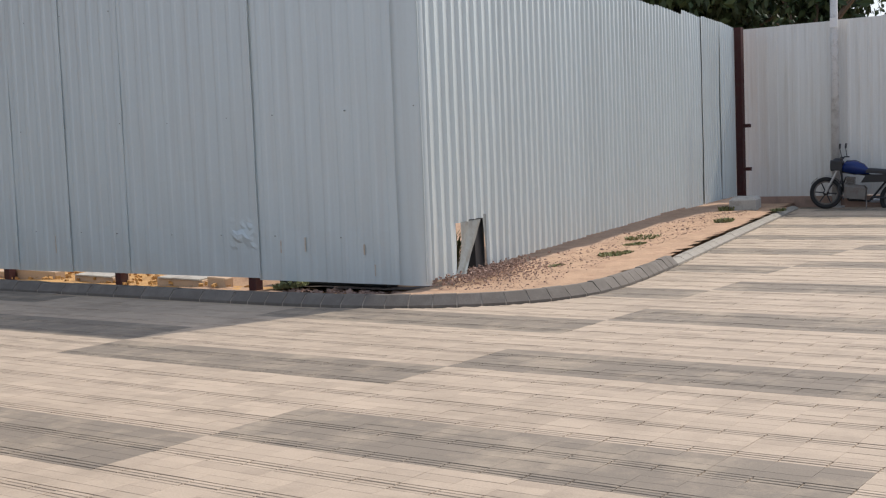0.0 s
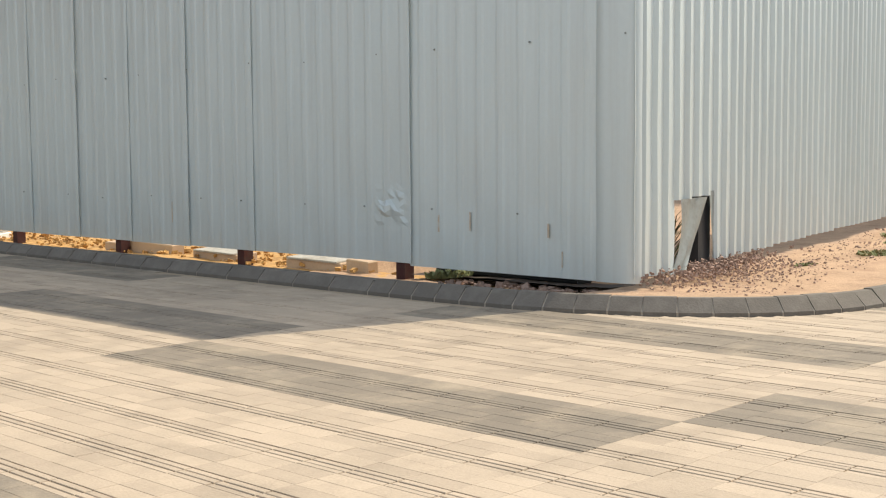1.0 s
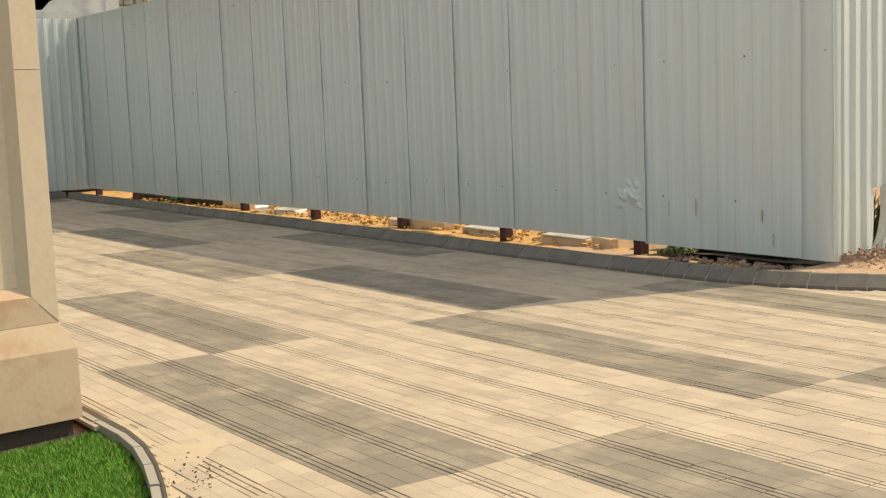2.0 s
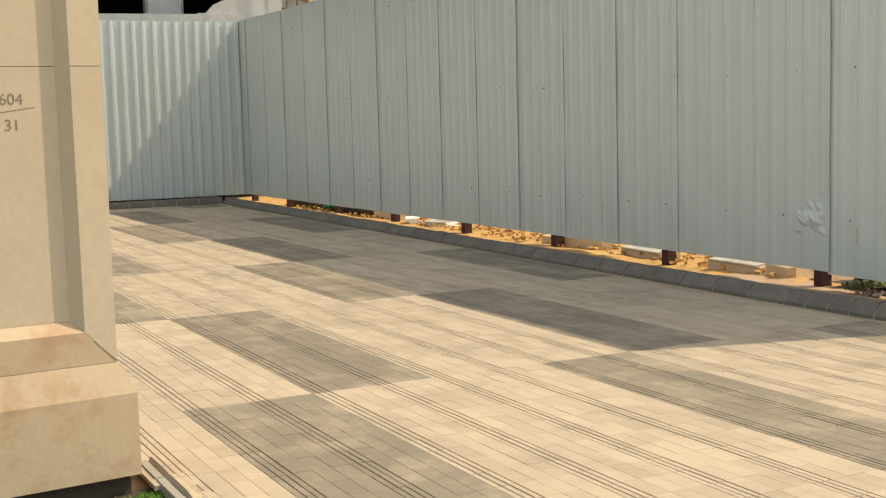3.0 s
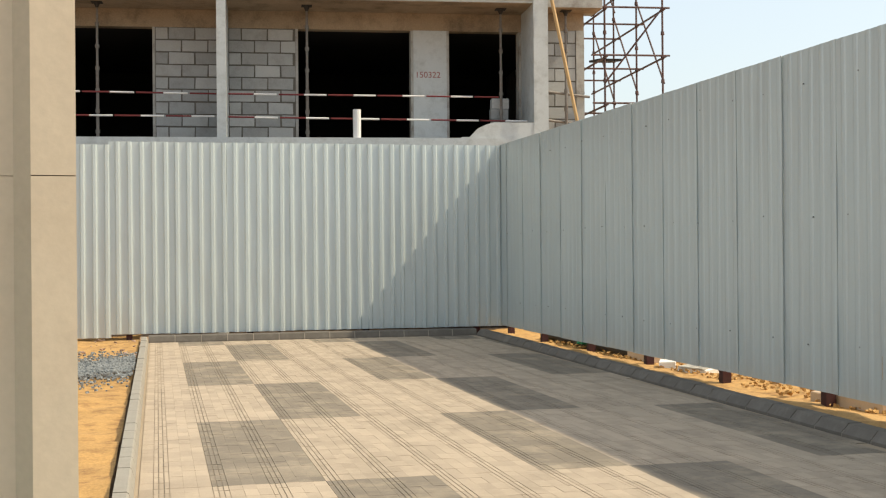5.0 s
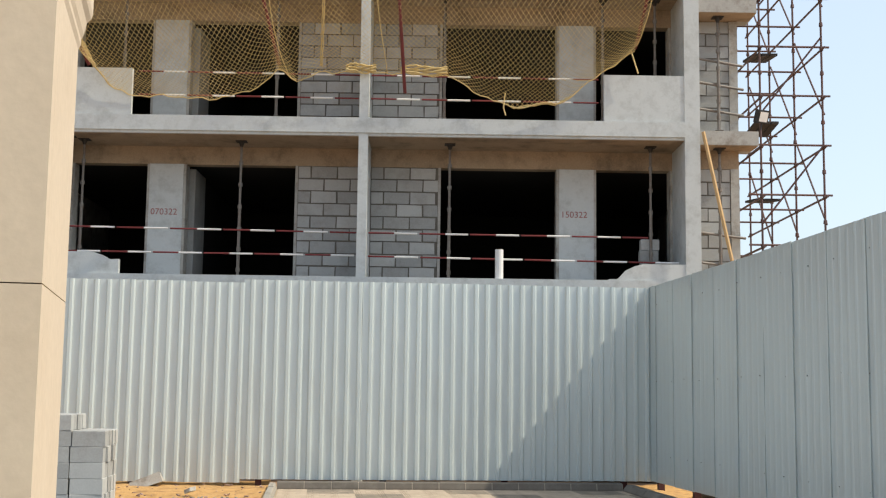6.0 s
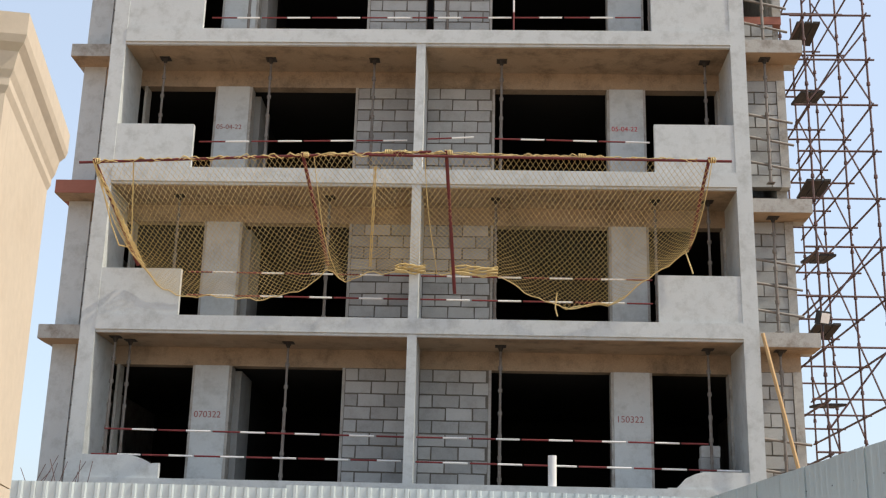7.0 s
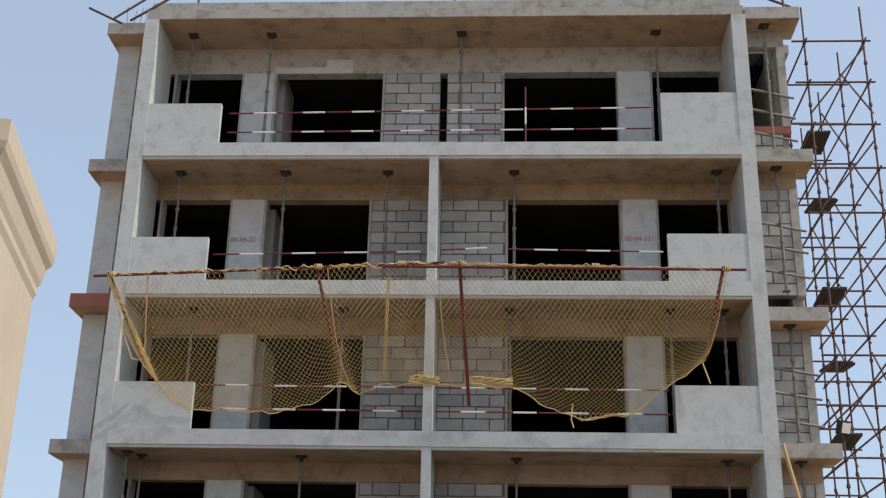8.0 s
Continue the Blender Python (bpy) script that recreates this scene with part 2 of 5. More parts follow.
def part(name, shape, mat, parent=None, label="", smooth=False):
    ob = new(name, shape.mesh(name, mat, smooth) if isinstance(shape, Shape) else shape)
    ob.parent = parent
    if label:
        tagged(ob, label)
    return ob


def thing(name, label, category, group="", kind="", at=(0, 0, 0)):
    ob = new(name)
    ob.location = at
    ob.empty_display_size = 0.2
    return tagged(ob, label, category, group, kind)


def solid(name, shape, mat, label, category="", group="", kind="", smooth=False):
    return tagged(part(name, shape, mat, None, "", smooth), label, category, group, kind)


# ---- ground ----
FX, FY, FTOP = 6.40, 23.40, 3.36          # inner corner of the hoarding and its height
CORNER = (6.40, 6.27)                     # outer corner of the hoarding
TX, TW, TY, TL = 0.742, 0.705, 22.204, 3.02  # paving bays: first edge, width, far edge, length
rnd = random.Random(4)

KERB_LINE = [(5.84, 23.08), (5.62, 10.5), (5.60, 8.0), (5.61, 7.3), (5.65, 6.75), (5.76, 6.25), (5.95, 5.80), (6.22, 5.42), (6.55, 5.14), (6.95, 4.98),
             (7.4, 4.93), (7.9, 4.97), (8.6, 5.08), (9.83, 5.32), (20.6, 7.62)]


def rough_sheet(x0, x1, y0, y1, step, height, z, seed, keep=None):
    """A patch of uneven ground."""
    s = Shape()
    nx, ny = int((x1 - x0) / step) + 1, int((y1 - y0) / step) + 1
    for j in range(ny + 1):
        for i in range(nx + 1):
            x, y = x0 + (x1 - x0) * i / nx, y0 + (y1 - y0) * j / ny
            h = noise.noise((x * 0.9 + seed, y * 0.9, seed)) + 0.5 * noise.noise((x * 3.1, y * 3.1, seed)) + 0.25 * noise.noise((x * 9, y * 9, seed))
            s.v.append((x, y, z + height * h))
    for j in range(ny):
        for i in range(nx):
            a = j * (nx + 1) + i
            if keep is None or keep(*s.v[a][:2]):
                s.f.append((a, a + 1, a + nx + 2, a + nx + 1))
    return s


g = Shape()
g.add([(-900, -900, -0.06), (900, -900, -0.06), (900, 900, -0.06), (-900, 900, -0.06)], [(0, 1, 2, 3)])
solid("ground", g, SAND_PALE, "pale sandy ground reaching to the horizon", kind="structure")


def kerb_side(x, y):
    """Whether a place lies on the paved side of the curved kerb."""
    if y > 6.9:
        if x < 5.61 + max(0.0, y - 10.5) * 0.0175:
            return True
        return x > 10 and y < 5.32 + (x - 9.83) * 0.2136
    if x < 5.61:
        return True
    for (ax, ay), (bx, by) in zip(KERB_LINE[3:], KERB_LINE[4:]):
        if ax <= x <= bx:
            return y < ay + (by - ay) * (x - ax) / (bx - ax)
    return y < 7.6


def lawn_edge(y):
    """x of the lawn's kerb for a given y."""
    if y > 1.4:
        return 0.29 - 0.27 * max(0.0, 5.5 - y) ** 1.31
    return -9


def paved(x, y):
    if y > 5.85:
        return x > 0.26 and y < 23.08 and kerb_side(x, y)
    return x > lawn_edge(y) + 0.1 and kerb_side(x, y)


def is_dark(x, y):
    k, e = math.floor((TY - y) / TL), math.floor((x - TX) / TW)
    return (k % 2 == 1 and e % 3 == 0) or (k % 2 == 0 and e % 3 == 1)


def columns():
    """Left and right edges of the paving rows that run along y: three wide, three narrow, in turn."""
    out = []
    x = TX - 26 * TW
    while x < 21.5:
        for w in (0.034, 0.0862, 0.0862, 0.0862, 0.034, 0.034):
            out.append((x, x + w))
            x += w
    return out


bed = Shape()
bed.prism([(0.20, 23.3), (0.20, 6.3), (0.34, 6.3), (0.34, 5.8)] + [(lawn_edge(y / 10) + 0.05, y / 10) for y in range(57, 13, -2)] + [(-9, 1.3), (-14, 1.0), (-14, -14), (30, -14), (30, 9.5), (20.6, 7.7), (9.83, 5.38),
           (7.9, 5.03), (7.0, 5.03), (6.3, 5.45), (5.8, 6.3), (5.68, 7.0), (5.68, 10.5), (5.88, 23.3)], -0.05, -0.0065)
pavement = solid("pavement", bed, BED, "block paving in beige with staggered dark grey bays", kind="structure")

near_mesh, pieces = {}, 0
light, dark, groove = Shape(), Shape(), Shape()
for n, (xa, xb) in enumerate(columns()):
    narrow = xb - xa < 0.05
    size = 0.205
    shift = 0.5 * size * (n % 2) + 0.013 * (n % 5)
    y = -6.0 + shift
    while y < 23.06:
        bay_end = TY - TL * math.floor((TY - y - 1e-4) / TL)
        ya, yb = y, min(y + size, 23.07)
        if y + 0.02 < bay_end < y + size - 0.02:
            yb = bay_end
        y += yb - ya if yb < 23.06 else size
        cx, cy = (xa + xb) / 2, (ya + yb) / 2
        if cx > 12 and cy < 0 or cx < -6 or cy < -3.5 and cx < 8:
            continue
        cuts = [ya + (yb - ya) * i / 8 for i in range(9)]
        good = [c for c in cuts if paved(xa, c) and paved(xb, c)]
        if len(good) < 2:
            continue
        whole = len(good) == 9
        ya, yb = good[0], good[-1]
        cy = (ya + yb) / 2
        lift = rnd.uniform(-0.0010, 0.0010) - (0.0012 if narrow else 0)
        gap = 0.0034 if narrow else 0.0004
        if narrow and cy < 16:
            k = len(groove.v)
            groove.v += [(xa - 0.006, ya + 0.015, -0.005), (xa + 0.006, ya + 0.015, -0.005), (xa + 0.006, yb - 0.015, -0.005), (xa - 0.006, yb - 0.015, -0.005)]
            groove.f.append((k, k + 1, k + 2, k + 3))
        near = 0.3 < cx < 2.3 and 3.6 < cy < 5.7 and not narrow and whole and abs(yb - ya - size) < 1e-6
        if near and pieces < 290:
            key = round(xb - xa, 3)
            if key not in near_mesh:
                for mat in (PAVER_O, PAVER_DARK_O):
                    s = Shape().bevel_box(-key / 2 + gap, -size / 2 + gap, -0.03, key / 2 - gap, size / 2 - gap, 0, 0.0012)
                    near_mesh[key, mat.name] = s.mesh("paver", mat)
                near_mesh[key] = True
            ob = new("paver", near_mesh[key, (PAVER_DARK_O if is_dark(cx, cy) else PAVER_O).name])
            ob.location = (cx, cy, lift)
            ob.parent = pavement
            pieces += 1
            continue
        tilt = rnd.uniform(-0.0006, 0.0006)
        far = cy > 9 or cx > 9
        s = dark if is_dark(cx, cy) else light
        if far:
            k = len(s.v)
            s.v += [(xa + gap, ya + gap, lift + tilt), (xb - gap, ya + gap, lift - tilt), (xb - gap, yb - gap, lift - tilt), (xa + gap, yb - gap, lift + tilt),
                    (xa + gap, ya + gap, -0.02), (xb - gap, ya + gap, -0.02), (xb - gap, yb - gap, -0.02), (xa + gap, yb - gap, -0.02)]
            s.f += [(k, k + 1, k + 2, k + 3), (k + 4, k + 5, k + 1, k), (k + 5, k + 6, k + 2, k + 1), (k + 6, k + 7, k + 3, k + 2), (k + 7, k + 4, k, k + 3)]
        else:
            s.bevel_box(xa + gap, ya + gap, -0.02, xb - gap, yb - gap, lift, 0.002 if narrow else 0.0009)
tagged(part("pavers", light, PAVER, pavement, "beige concrete paving blocks laid in long rows"), kind="stuff")
tagged(part("grey_pavers", dark, PAVER_DARK, pavement, "dark grey paving blocks in staggered bays"), kind="stuff")

tagged(part("groove_dirt", groove, GROOVE, pavement, "dark dirt lying in the moulded grooves"), kind="stuff")
dust = rough_sheet(-1.2, 2.2, 2.2, 6.0, 0.035, 0.0075, -0.0048, 6.0, lambda x, y: lawn_edge(y) + 0.07 < x < lawn_edge(y) + 0.30 + 0.4 * noise.noise((x * 2, y * 2, 4)))
tagged(part("sand_dust", dust, DUST, pavement, "beige sand dust drifted over the paving", smooth=True), kind="stuff")


def kerb_row(line, group, label, width=0.14, height=0.13, length=0.42, slope=0.05, closed_side=1, mat=None):
    """A row of kerb stones along a line; the face at the line's right leans back."""
    kerb = thing("kerb", label, "kerb", kind="structure")
    pts = [Vector((x, y, 0)) for x, y in line]
    dist = [0]
    for a, b in zip(pts, pts[1:]):
        dist.append(dist[-1] + (b - a).length)

    def at(d):
        for i in range(len(pts) - 1):
            if d <= dist[i + 1] or i == len(pts) - 2:
                return pts[i].lerp(pts[i + 1], min(1, (d - dist[i]) / (dist[i + 1] - dist[i])))

    n = max(1, round(dist[-1] / length))
    core = Shape()
    for i in range(n):
        a, b = at(dist[-1] * i / n), at(dist[-1] * (i + 1) / n)
        way = (b - a).normalized()
        side = Vector((-way.y, way.x, 0)) * closed_side
        for p in (a, b):
            core.v += [tuple(p + side * o_ + Vector((0, 0, z_))) for o_, z_ in ((0.004, -0.03), (0.004, 0.018), (slope + 0.003, height - 0.020), (slope + 0.013, height - 0.009), (width - 0.005, height - 0.009), (width - 0.005, -0.03))]
        c = 12 * i
        core.f += [(c + q, c + (q + 1) % 6, c + 6 + (q + 1) % 6, c + 6 + q) for q in range(6)]
        a, b = a + way * 0.007, b - way * 0.007
        h = height + rnd.uniform(-0.004, 0.004)
        prof = [(0.0, -0.04), (0.0, 0.02), (slope, h - 0.012), (slope + 0.012, h), (width, h), (width, -0.04)]
        s = Shape()
        for p in (a, b):
            for o, z in prof:
                q = p + side * o
                s.v.append((q.x, q.y, z))
        k = len(prof)
        s.f += [(j, (j + 1) % k, k + (j + 1) % k, k + j) for j in range(k)] + [tuple(reversed(range(k))), tuple(range(k, 2 * k))]
        part("kerb_stone", s, mat or KERB, kerb)
    part("joint_mortar", core, KERB_MORTAR, kerb, "pale mortar between the kerb stones")
    return kerb


kerb_row(KERB_LINE[:3], "", "dusty grey concrete kerb along the hoarding", height=0.095, width=0.18, slope=0.055)
kerb_row(KERB_LINE[2:-1], "", "curved grey concrete kerb round the hoarding corner", length=0.22, slope=0.07, height=0.105)
kerb_row(KERB_LINE[-2:], "", "straight sand covered concrete kerb beside the verge", slope=0.05, height=0.06, mat=LAWN_KERB)
kerb_row([(0.26, 23.08), (5.84, 23.08)], "", "grey concrete kerb at the foot of the hoarding", height=0.115, slope=0.02, width=0.2)
kerb_row([(0.26, 23.08), (0.26, 6.6)], "", "concrete kerb between paving and sand", height=0.10, closed_side=-1, width=0.11, slope=0.02, mat=LAWN_KERB)
kerb_row([(0.37, 6.25), (0.37, 5.8)] + [(lawn_edge(y / 10) + 0.08, y / 10) for y in range(55, 17, -3)], "", "narrow curved lawn edging kerb", width=0.055, height=0.007, length=0.3, mat=LAWN_KERB,
         closed_side=-1, slope=0.01)


# sandy strips
strip = rough_sheet(5.66, 21.5, 4.8, 9.6, 0.12, 0.03, 0.085, 3.0, lambda x, y: not kerb_side(x - 0.08, y - 0.03) and not kerb_side(x + 0.05, y - 0.12))
strip.v = [(x, y, z - (0.085 if y > 6.45 and x < 6.75 else 0.0)) for x, y, z in strip.v]
solid("sandy_strip", strip, SAND_PALE, "sandy verge with debris between kerb and hoarding", kind="structure", smooth=True)
inner = rough_sheet(5.95, 9.4, 6.6, 24.5, 0.10, 0.05, 0.0, 8.0)
solid("sand_bed", inner, SAND, "orange sand behind the hoarding", kind="structure", smooth=True)
west = rough_sheet(-7.5, 0.12, 6.6, 24.6, 0.16, 0.06, 0.03, 5.0)
solid("sand_ground", west, SAND, "bare orange sand beside the paving", kind="structure", smooth=True)


# ---- hoarding ----
def sheet_mesh(width, height, depth, pitch=0.1962, bow=0.0, hole=None, lip=0.0):
    """A trapezoidal metal sheet along x from 0, standing on z = 0, ribs towards -y."""
    prof = []
    x = 0.0
    while x < width - 1e-6:
        for dx, d in ((0, 0), (0.095, 0), (0.118, 1), (0.160, 1), (0.183, 0)):
            if x + dx <= width:
                prof.append((x + dx, -d * depth))
        x += pitch
    if prof[-1][0] < width - 1e-4:
        prof.append((width, 0))
    if lip:
        prof = [q for q in prof if q[0] < width - 0.03] + [(width - 0.028, 0), (width - 0.020, -lip), (width, -lip), (width - 0.010, 0.007)]
    rows = [0, 0.25, 0.5, 1.0, 1.7, 2.4, height]
    s = Shape()
    for z in rows:
        for px, py in prof:
            wob = bow * math.sin(3.1 * z / height) * math.sin(math.pi * px / width)
            s.v.append((px, py + wob + 0.003 * math.sin(5 * z + 9 * px), z))
    k = len(prof)
    for j in range(len(rows) - 1):
        for i in range(k - 1):
            if hole and hole(prof[i][0], prof[i + 1][0], rows[j], rows[j + 1]):
                continue
            s.f.append((j * k + i, j * k + i + 1, (j + 1) * k + i + 1, (j + 1) * k + i))
    return s


def place(ob, x, y, z, turn):
    ob.matrix_basis = pose(x, y, z, 0, 0, turn)


SHEET_W = 0.963
fence_a = thing("hoarding_fence", "long grey corrugated metal hoarding raised above the kerb", "fence", kind="structure")
plain = sheet_mesh(SHEET_W + 0.039, FTOP - 0.14, 0.0042, lip=0.014).mesh("sheet", SHEET)
wide = sheet_mesh(1.99, FTOP - 0.14, 0.0032, lip=0.014).mesh("sheet", SHEET)
end_sheet = sheet_mesh(1.80, FTOP - 0.14, 0.0032).mesh("sheet", SHEET)
for i, (y, w, me) in enumerate([(6.56, 1.80, end_sheet), (8.355, 1.97, wide)] + [(10.31 + n * 0.98, 0.98, plain) for n in range(14)]):
    ob = new("sheet", me)
    ob.parent = fence_a
    low = -0.022 if i == 0 else 0.0
    ob.matrix_basis = pose(FX - 0.003 * (i % 2), y + w, 0.14 + low + rnd.uniform(-0.006, 0.006), rnd.uniform(-0.12, 0.12), rnd.uniform(-0.1, 0.1) if i > 1 else 0, -90 + rnd.uniform(-0.07, 0.07) * (i > 1))
# the bent sheet that wraps the corner
fold = [(6.404, 6.585), (6.393, 6.575), (6.390, 6.50), (6.3905, 6.40), (6.394, 6.335), (6.402, 6.300), (6.416, 6.274), (6.440, 6.262), (6.478, 6.263)]
wrap = Shape()
for z in (0.122, 0.3, 0.5, 0.8, 1.2, 1.8, 2.6, FTOP - 0.004):
    wrap.v += [(x + 0.004 * math.sin(4 * z + 20 * y) * (0.3 < z < 1.5), y, z) for x, y in fold]
for j in range(7):
    for i in range(8):
        a = 9 * j + i
        wrap.f.append((a, a + 1, a + 10, a + 9))
part("corner_sheet", wrap, SHEET, fence_a, "bent corner sheet without ribs", smooth=True)
# screw heads in rows and short rust runs under some of them
screws = Shape()
for i in range(22):
    y = 6.45 + 0.79 * i
    for z in (0.58, 1.78, 3.03):
        yy, zz = y + rnd.uniform(-0.12, 0.12), z + rnd.uniform(-0.02, 0.02)
        screws.tube((FX - 0.010, yy, zz), (FX + 0.004, yy, zz), 0.0075, 6)
tagged(part("screws", screws, FLAP, fence_a, "small dull screw heads"), kind="stuff")
for y, z, h, w in ((6.98, 0.40, 0.10, 0.016), (7.72, 0.42, 0.14, 0.014), (8.04, 0.40, 0.13, 0.016), (6.86, 0.20, 0.11, 0.010), (11.55, 0.35, 0.2, 0.012)):
    part("rust_run", Shape().box(FX - 0.0085, y, z, FX - 0.0050, y + w, z + h), RUST, fence_a, "thin rust run below a screw")
for y in (8.5, 10.55, 12.57, 14.71, 16.86, 19.0, 21.2, 23.1):
    part("post", Shape().box(6.43, y - 0.05, -0.05, 6.53, y + 0.05, 3.2), RED_STEEL, fence_a, "dark red steel post")
for z in (0.55, 1.75, 3.0):
    part("rail", Shape().box(6.432, 6.75, z, 6.48, 23.3, z + 0.05), RED_STEEL, fence_a)

fence_b = thing("hoarding_fence", "ribbed galvanised hoarding crossing the end of the paving", "fence", kind="structure")
ribbed = sheet_mesh(SHEET_W + 0.02, FTOP - 0.15, 0.030).mesh("sheet", SHEET)
for i in range(14):
    x = FX - 0.02 - (i + 1) * SHEET_W
    ob = new("sheet", ribbed)
    ob.parent = fence_b
    ob.matrix_basis = pose(x, FY + 0.004 * (i % 2), 0.13 + rnd.uniform(-0.006, 0.006) - (0.05 if i > 6 else 0), 0, rnd.uniform(-0.12, 0.12), rnd.uniform(-0.3, 0.3))
for i in range(7):
    part("post", Shape().box(5.9 - 2.0 * i, FY + 0.03, -0.05, 6.0 - 2.0 * i, FY + 0.12, 3.2), RED_STEEL, fence_b)

# the sunlit side that runs away from the corner
C_TURN = 10.8
cw = Vector((math.cos(radians(C_TURN)), math.sin(radians(C_TURN)), 0))
fence_c = thing("hoarding_fence", "sunlit corrugated hoarding with a torn bottom edge", "fence", kind="structure")
torn = [sheet_mesh(SHEET_W + 0.02, FTOP - 0.14, 0.030, hole=lambda a, b, z0, z1: z1 <= 0.51 and a >= 0.62).mesh("torn_sheet", SHEET),
        sheet_mesh(SHEET_W + 0.02, FTOP - 0.14, 0.030, hole=lambda a, b, z0, z1: z1 <= 0.51 and b < 0.50).mesh("torn_sheet", SHEET)]
ribc = sheet_mesh(SHEET_W + 0.02, FTOP - 0.14, 0.030).mesh("sheet", SHEET)
for i in range(11):
    ob = new("torn_sheet" if i < 2 else "sheet", torn[i] if i < 2 else ribc)
    ob.parent = fence_c
    p = Vector((*CORNER, 0)) + cw * (i * SHEET_W)
    place(ob, p.x, p.y - 0.004 * (i % 2), 0.15 + 0.012 * i + rnd.uniform(-0.008, 0.008), C_TURN + rnd.uniform(-0.25, 0.25))

# far end: patched sheets, red post, cross hoarding
end = Vector((*CORNER, 0)) + cw * (10.75 * SHEET_W)
for i, (w, lean, twist) in enumerate(((1.55, 0.2, 0.4), (1.55, -0.4, -0.9), (1.42, 0.3, 0.5))):
    s = sheet_mesh(w, FTOP - 0.05, 0.022, bow=0.05 * (1 if i == 1 else -0.5))
    ob = part("loose_sheet", s, SHEET, fence_c, "bent loose corrugated sheet")
    p = end + cw * (i * 1.40)
    ob.matrix_basis = pose(p.x, p.y - 0.03 - 0.035 * i, 0.24 + 0.01 * i, 0, lean, C_TURN + twist)
post_at = Vector((20.72, 8.80, 0))
gate_post = thing("fence_post", "dark red painted steel post with brackets", "post")
part("upright", Shape().box(post_at.x - 0.07, post_at.y - 0.07, 0.05, post_at.x + 0.07, post_at.y + 0.07, 3.56), RED_STEEL, gate_post)
for z in (0.75, 1.6):
    part("bracket", Shape().box(post_at.x - 0.02, post_at.y - 0.2, z, post_at.x + 0.05, post_at.y - 0.07, z + 0.07), RED_STEEL, gate_post)
rnd = random.Random(14)
base_block = Shape().bevel_box(-0.42, -0.22, -0.1, 0.42, 0.25, 0.27, 0.05, pose(19.0, 8.05, 0.05, 0, 0, 14))
solid("footing_block", base_block, CONCRETE, "rough concrete footing at the foot of the post", "block")
fence_d = thing("hoarding_fence", "dusty flat metal hoarding behind the parked motorcycle", "fence", kind="structure")
flat = sheet_mesh(1.02, 3.36, 0.008).mesh("sheet", SHEET_DIRTY)
for i in range(10):
    ob = new("sheet", flat)
    ob.parent = fence_d
    ob.matrix_basis = pose(21.2, 9.15 - i * 1.0, 0.2 + 0.012 * i, 0, rnd.uniform(-0.2, 0.2), -90)

# torn flap hanging in the hole
def torn_piece(name, mat, label, left, right, out, curl=0.0, crumple=0.012):
    """A bent strip of sheet between two edges, each a list of (distance along the fence, height) from top to foot."""
    s = Shape()
    rows, cols = 8, 6

    def along(line, v):
        k = min(int(v * (len(line) - 1)), len(line) - 2)
        f = v * (len(line) - 1) - k
        return Vector(line[k]).lerp(Vector(line[k + 1]), f)

    for j in range(rows + 1):
        v = j / rows
        a, b = along(left, v), along(right, v)
        for i in range(cols + 1):
            u = i / cols
            d, z = a.lerp(b, u)
            o = out[0] + (out[1] - out[0]) * v + curl * v * u * u + crumple * math.sin(9 * u + 4 * v)
            q = Vector((*CORNER, z)) + cw * d
            s.v.append((q.x + 0.187 * o, q.y - 0.982 * o, z))
    for j in range(rows):
        for i in range(cols):
            a = j * (cols + 1) + i
            s.f.append((a, a + 1, a + cols + 2, a + cols + 1))
    part(name, s, mat, fence_c, label, smooth=True)


torn_piece("torn_flap", FLAP, "bent torn flap of sheet metal", [(0.76, 0.66), (0.74, 0.45), (0.67, 0.25), (0.58, 0.12)], [(1.27, 0.66), (1.12, 0.46), (0.94, 0.30), (0.76, 0.14)], (0.025, 0.03), 0.03)
torn_piece("torn_strip", SHEET, "narrow strip left beside the tear", [(0.58, 0.665), (0.585, 0.45), (0.575, 0.25), (0.56, 0.10)], [(0.69, 0.665), (0.69, 0.45), (0.66, 0.25), (0.62, 0.10)], (0.0, 0.03), 0.0, 0.004)
torn_piece("torn_edge", FLAP, "bent torn edge of the next sheet", [(1.36, 0.70), (1.39, 0.45), (1.43, 0.25), (1.47, 0.11)], [(1.47, 0.70), (1.52, 0.45), (1.57, 0.25), (1.62, 0.11)], (0.01, 0.02), 0.0, 0.004)
# post made wide and black so the opening keeps its inner shade
q = Vector((*CORNER, 0)) + cw * 1.40
part("post", Shape().box(-0.17, 0.024, -0.05, 0.075, 0.12, 3.2, pose(q.x, q.y, 0, 0, 0, C_TURN)), BLACK_PLASTIC, fence_c, "post behind the tear, widened and blackened for the shade inside")
part("edge_lap", Shape().box(-0.02, 0.012, 0.66, 0.02, 0.02, 0.72, pose(q.x, q.y, 0, 0, 0, C_TURN)), FLAP, fence_c)

# creased dent beside a seam
dent = Shape()
for j in range(9):
    for i in range(9):
        y, z = 8.365 + 0.40 * i / 8, 0.42 + 0.34 * j / 8 + 0.03 * noise.noise((i * 0.7, j * 0.7, 5))
        edge = min(i, 8 - i, j, 8 - j) / 4
        d = 0.0050 + 0.13 * max(0.0, edge - 0.1) ** 1.2 * abs(noise.noise((y * 9, z * 8, 2)))
        dent.v.append((FX - d, y, z))
for j in range(8):
    for i in range(8):
        a = j * 9 + i
        dent.f.append((a, a + 9, a + 10, a + 1))
part("creased_patch", dent, SHEET, fence_a, "creased dent in the sheet", smooth=False)

built = set(scene.objects)
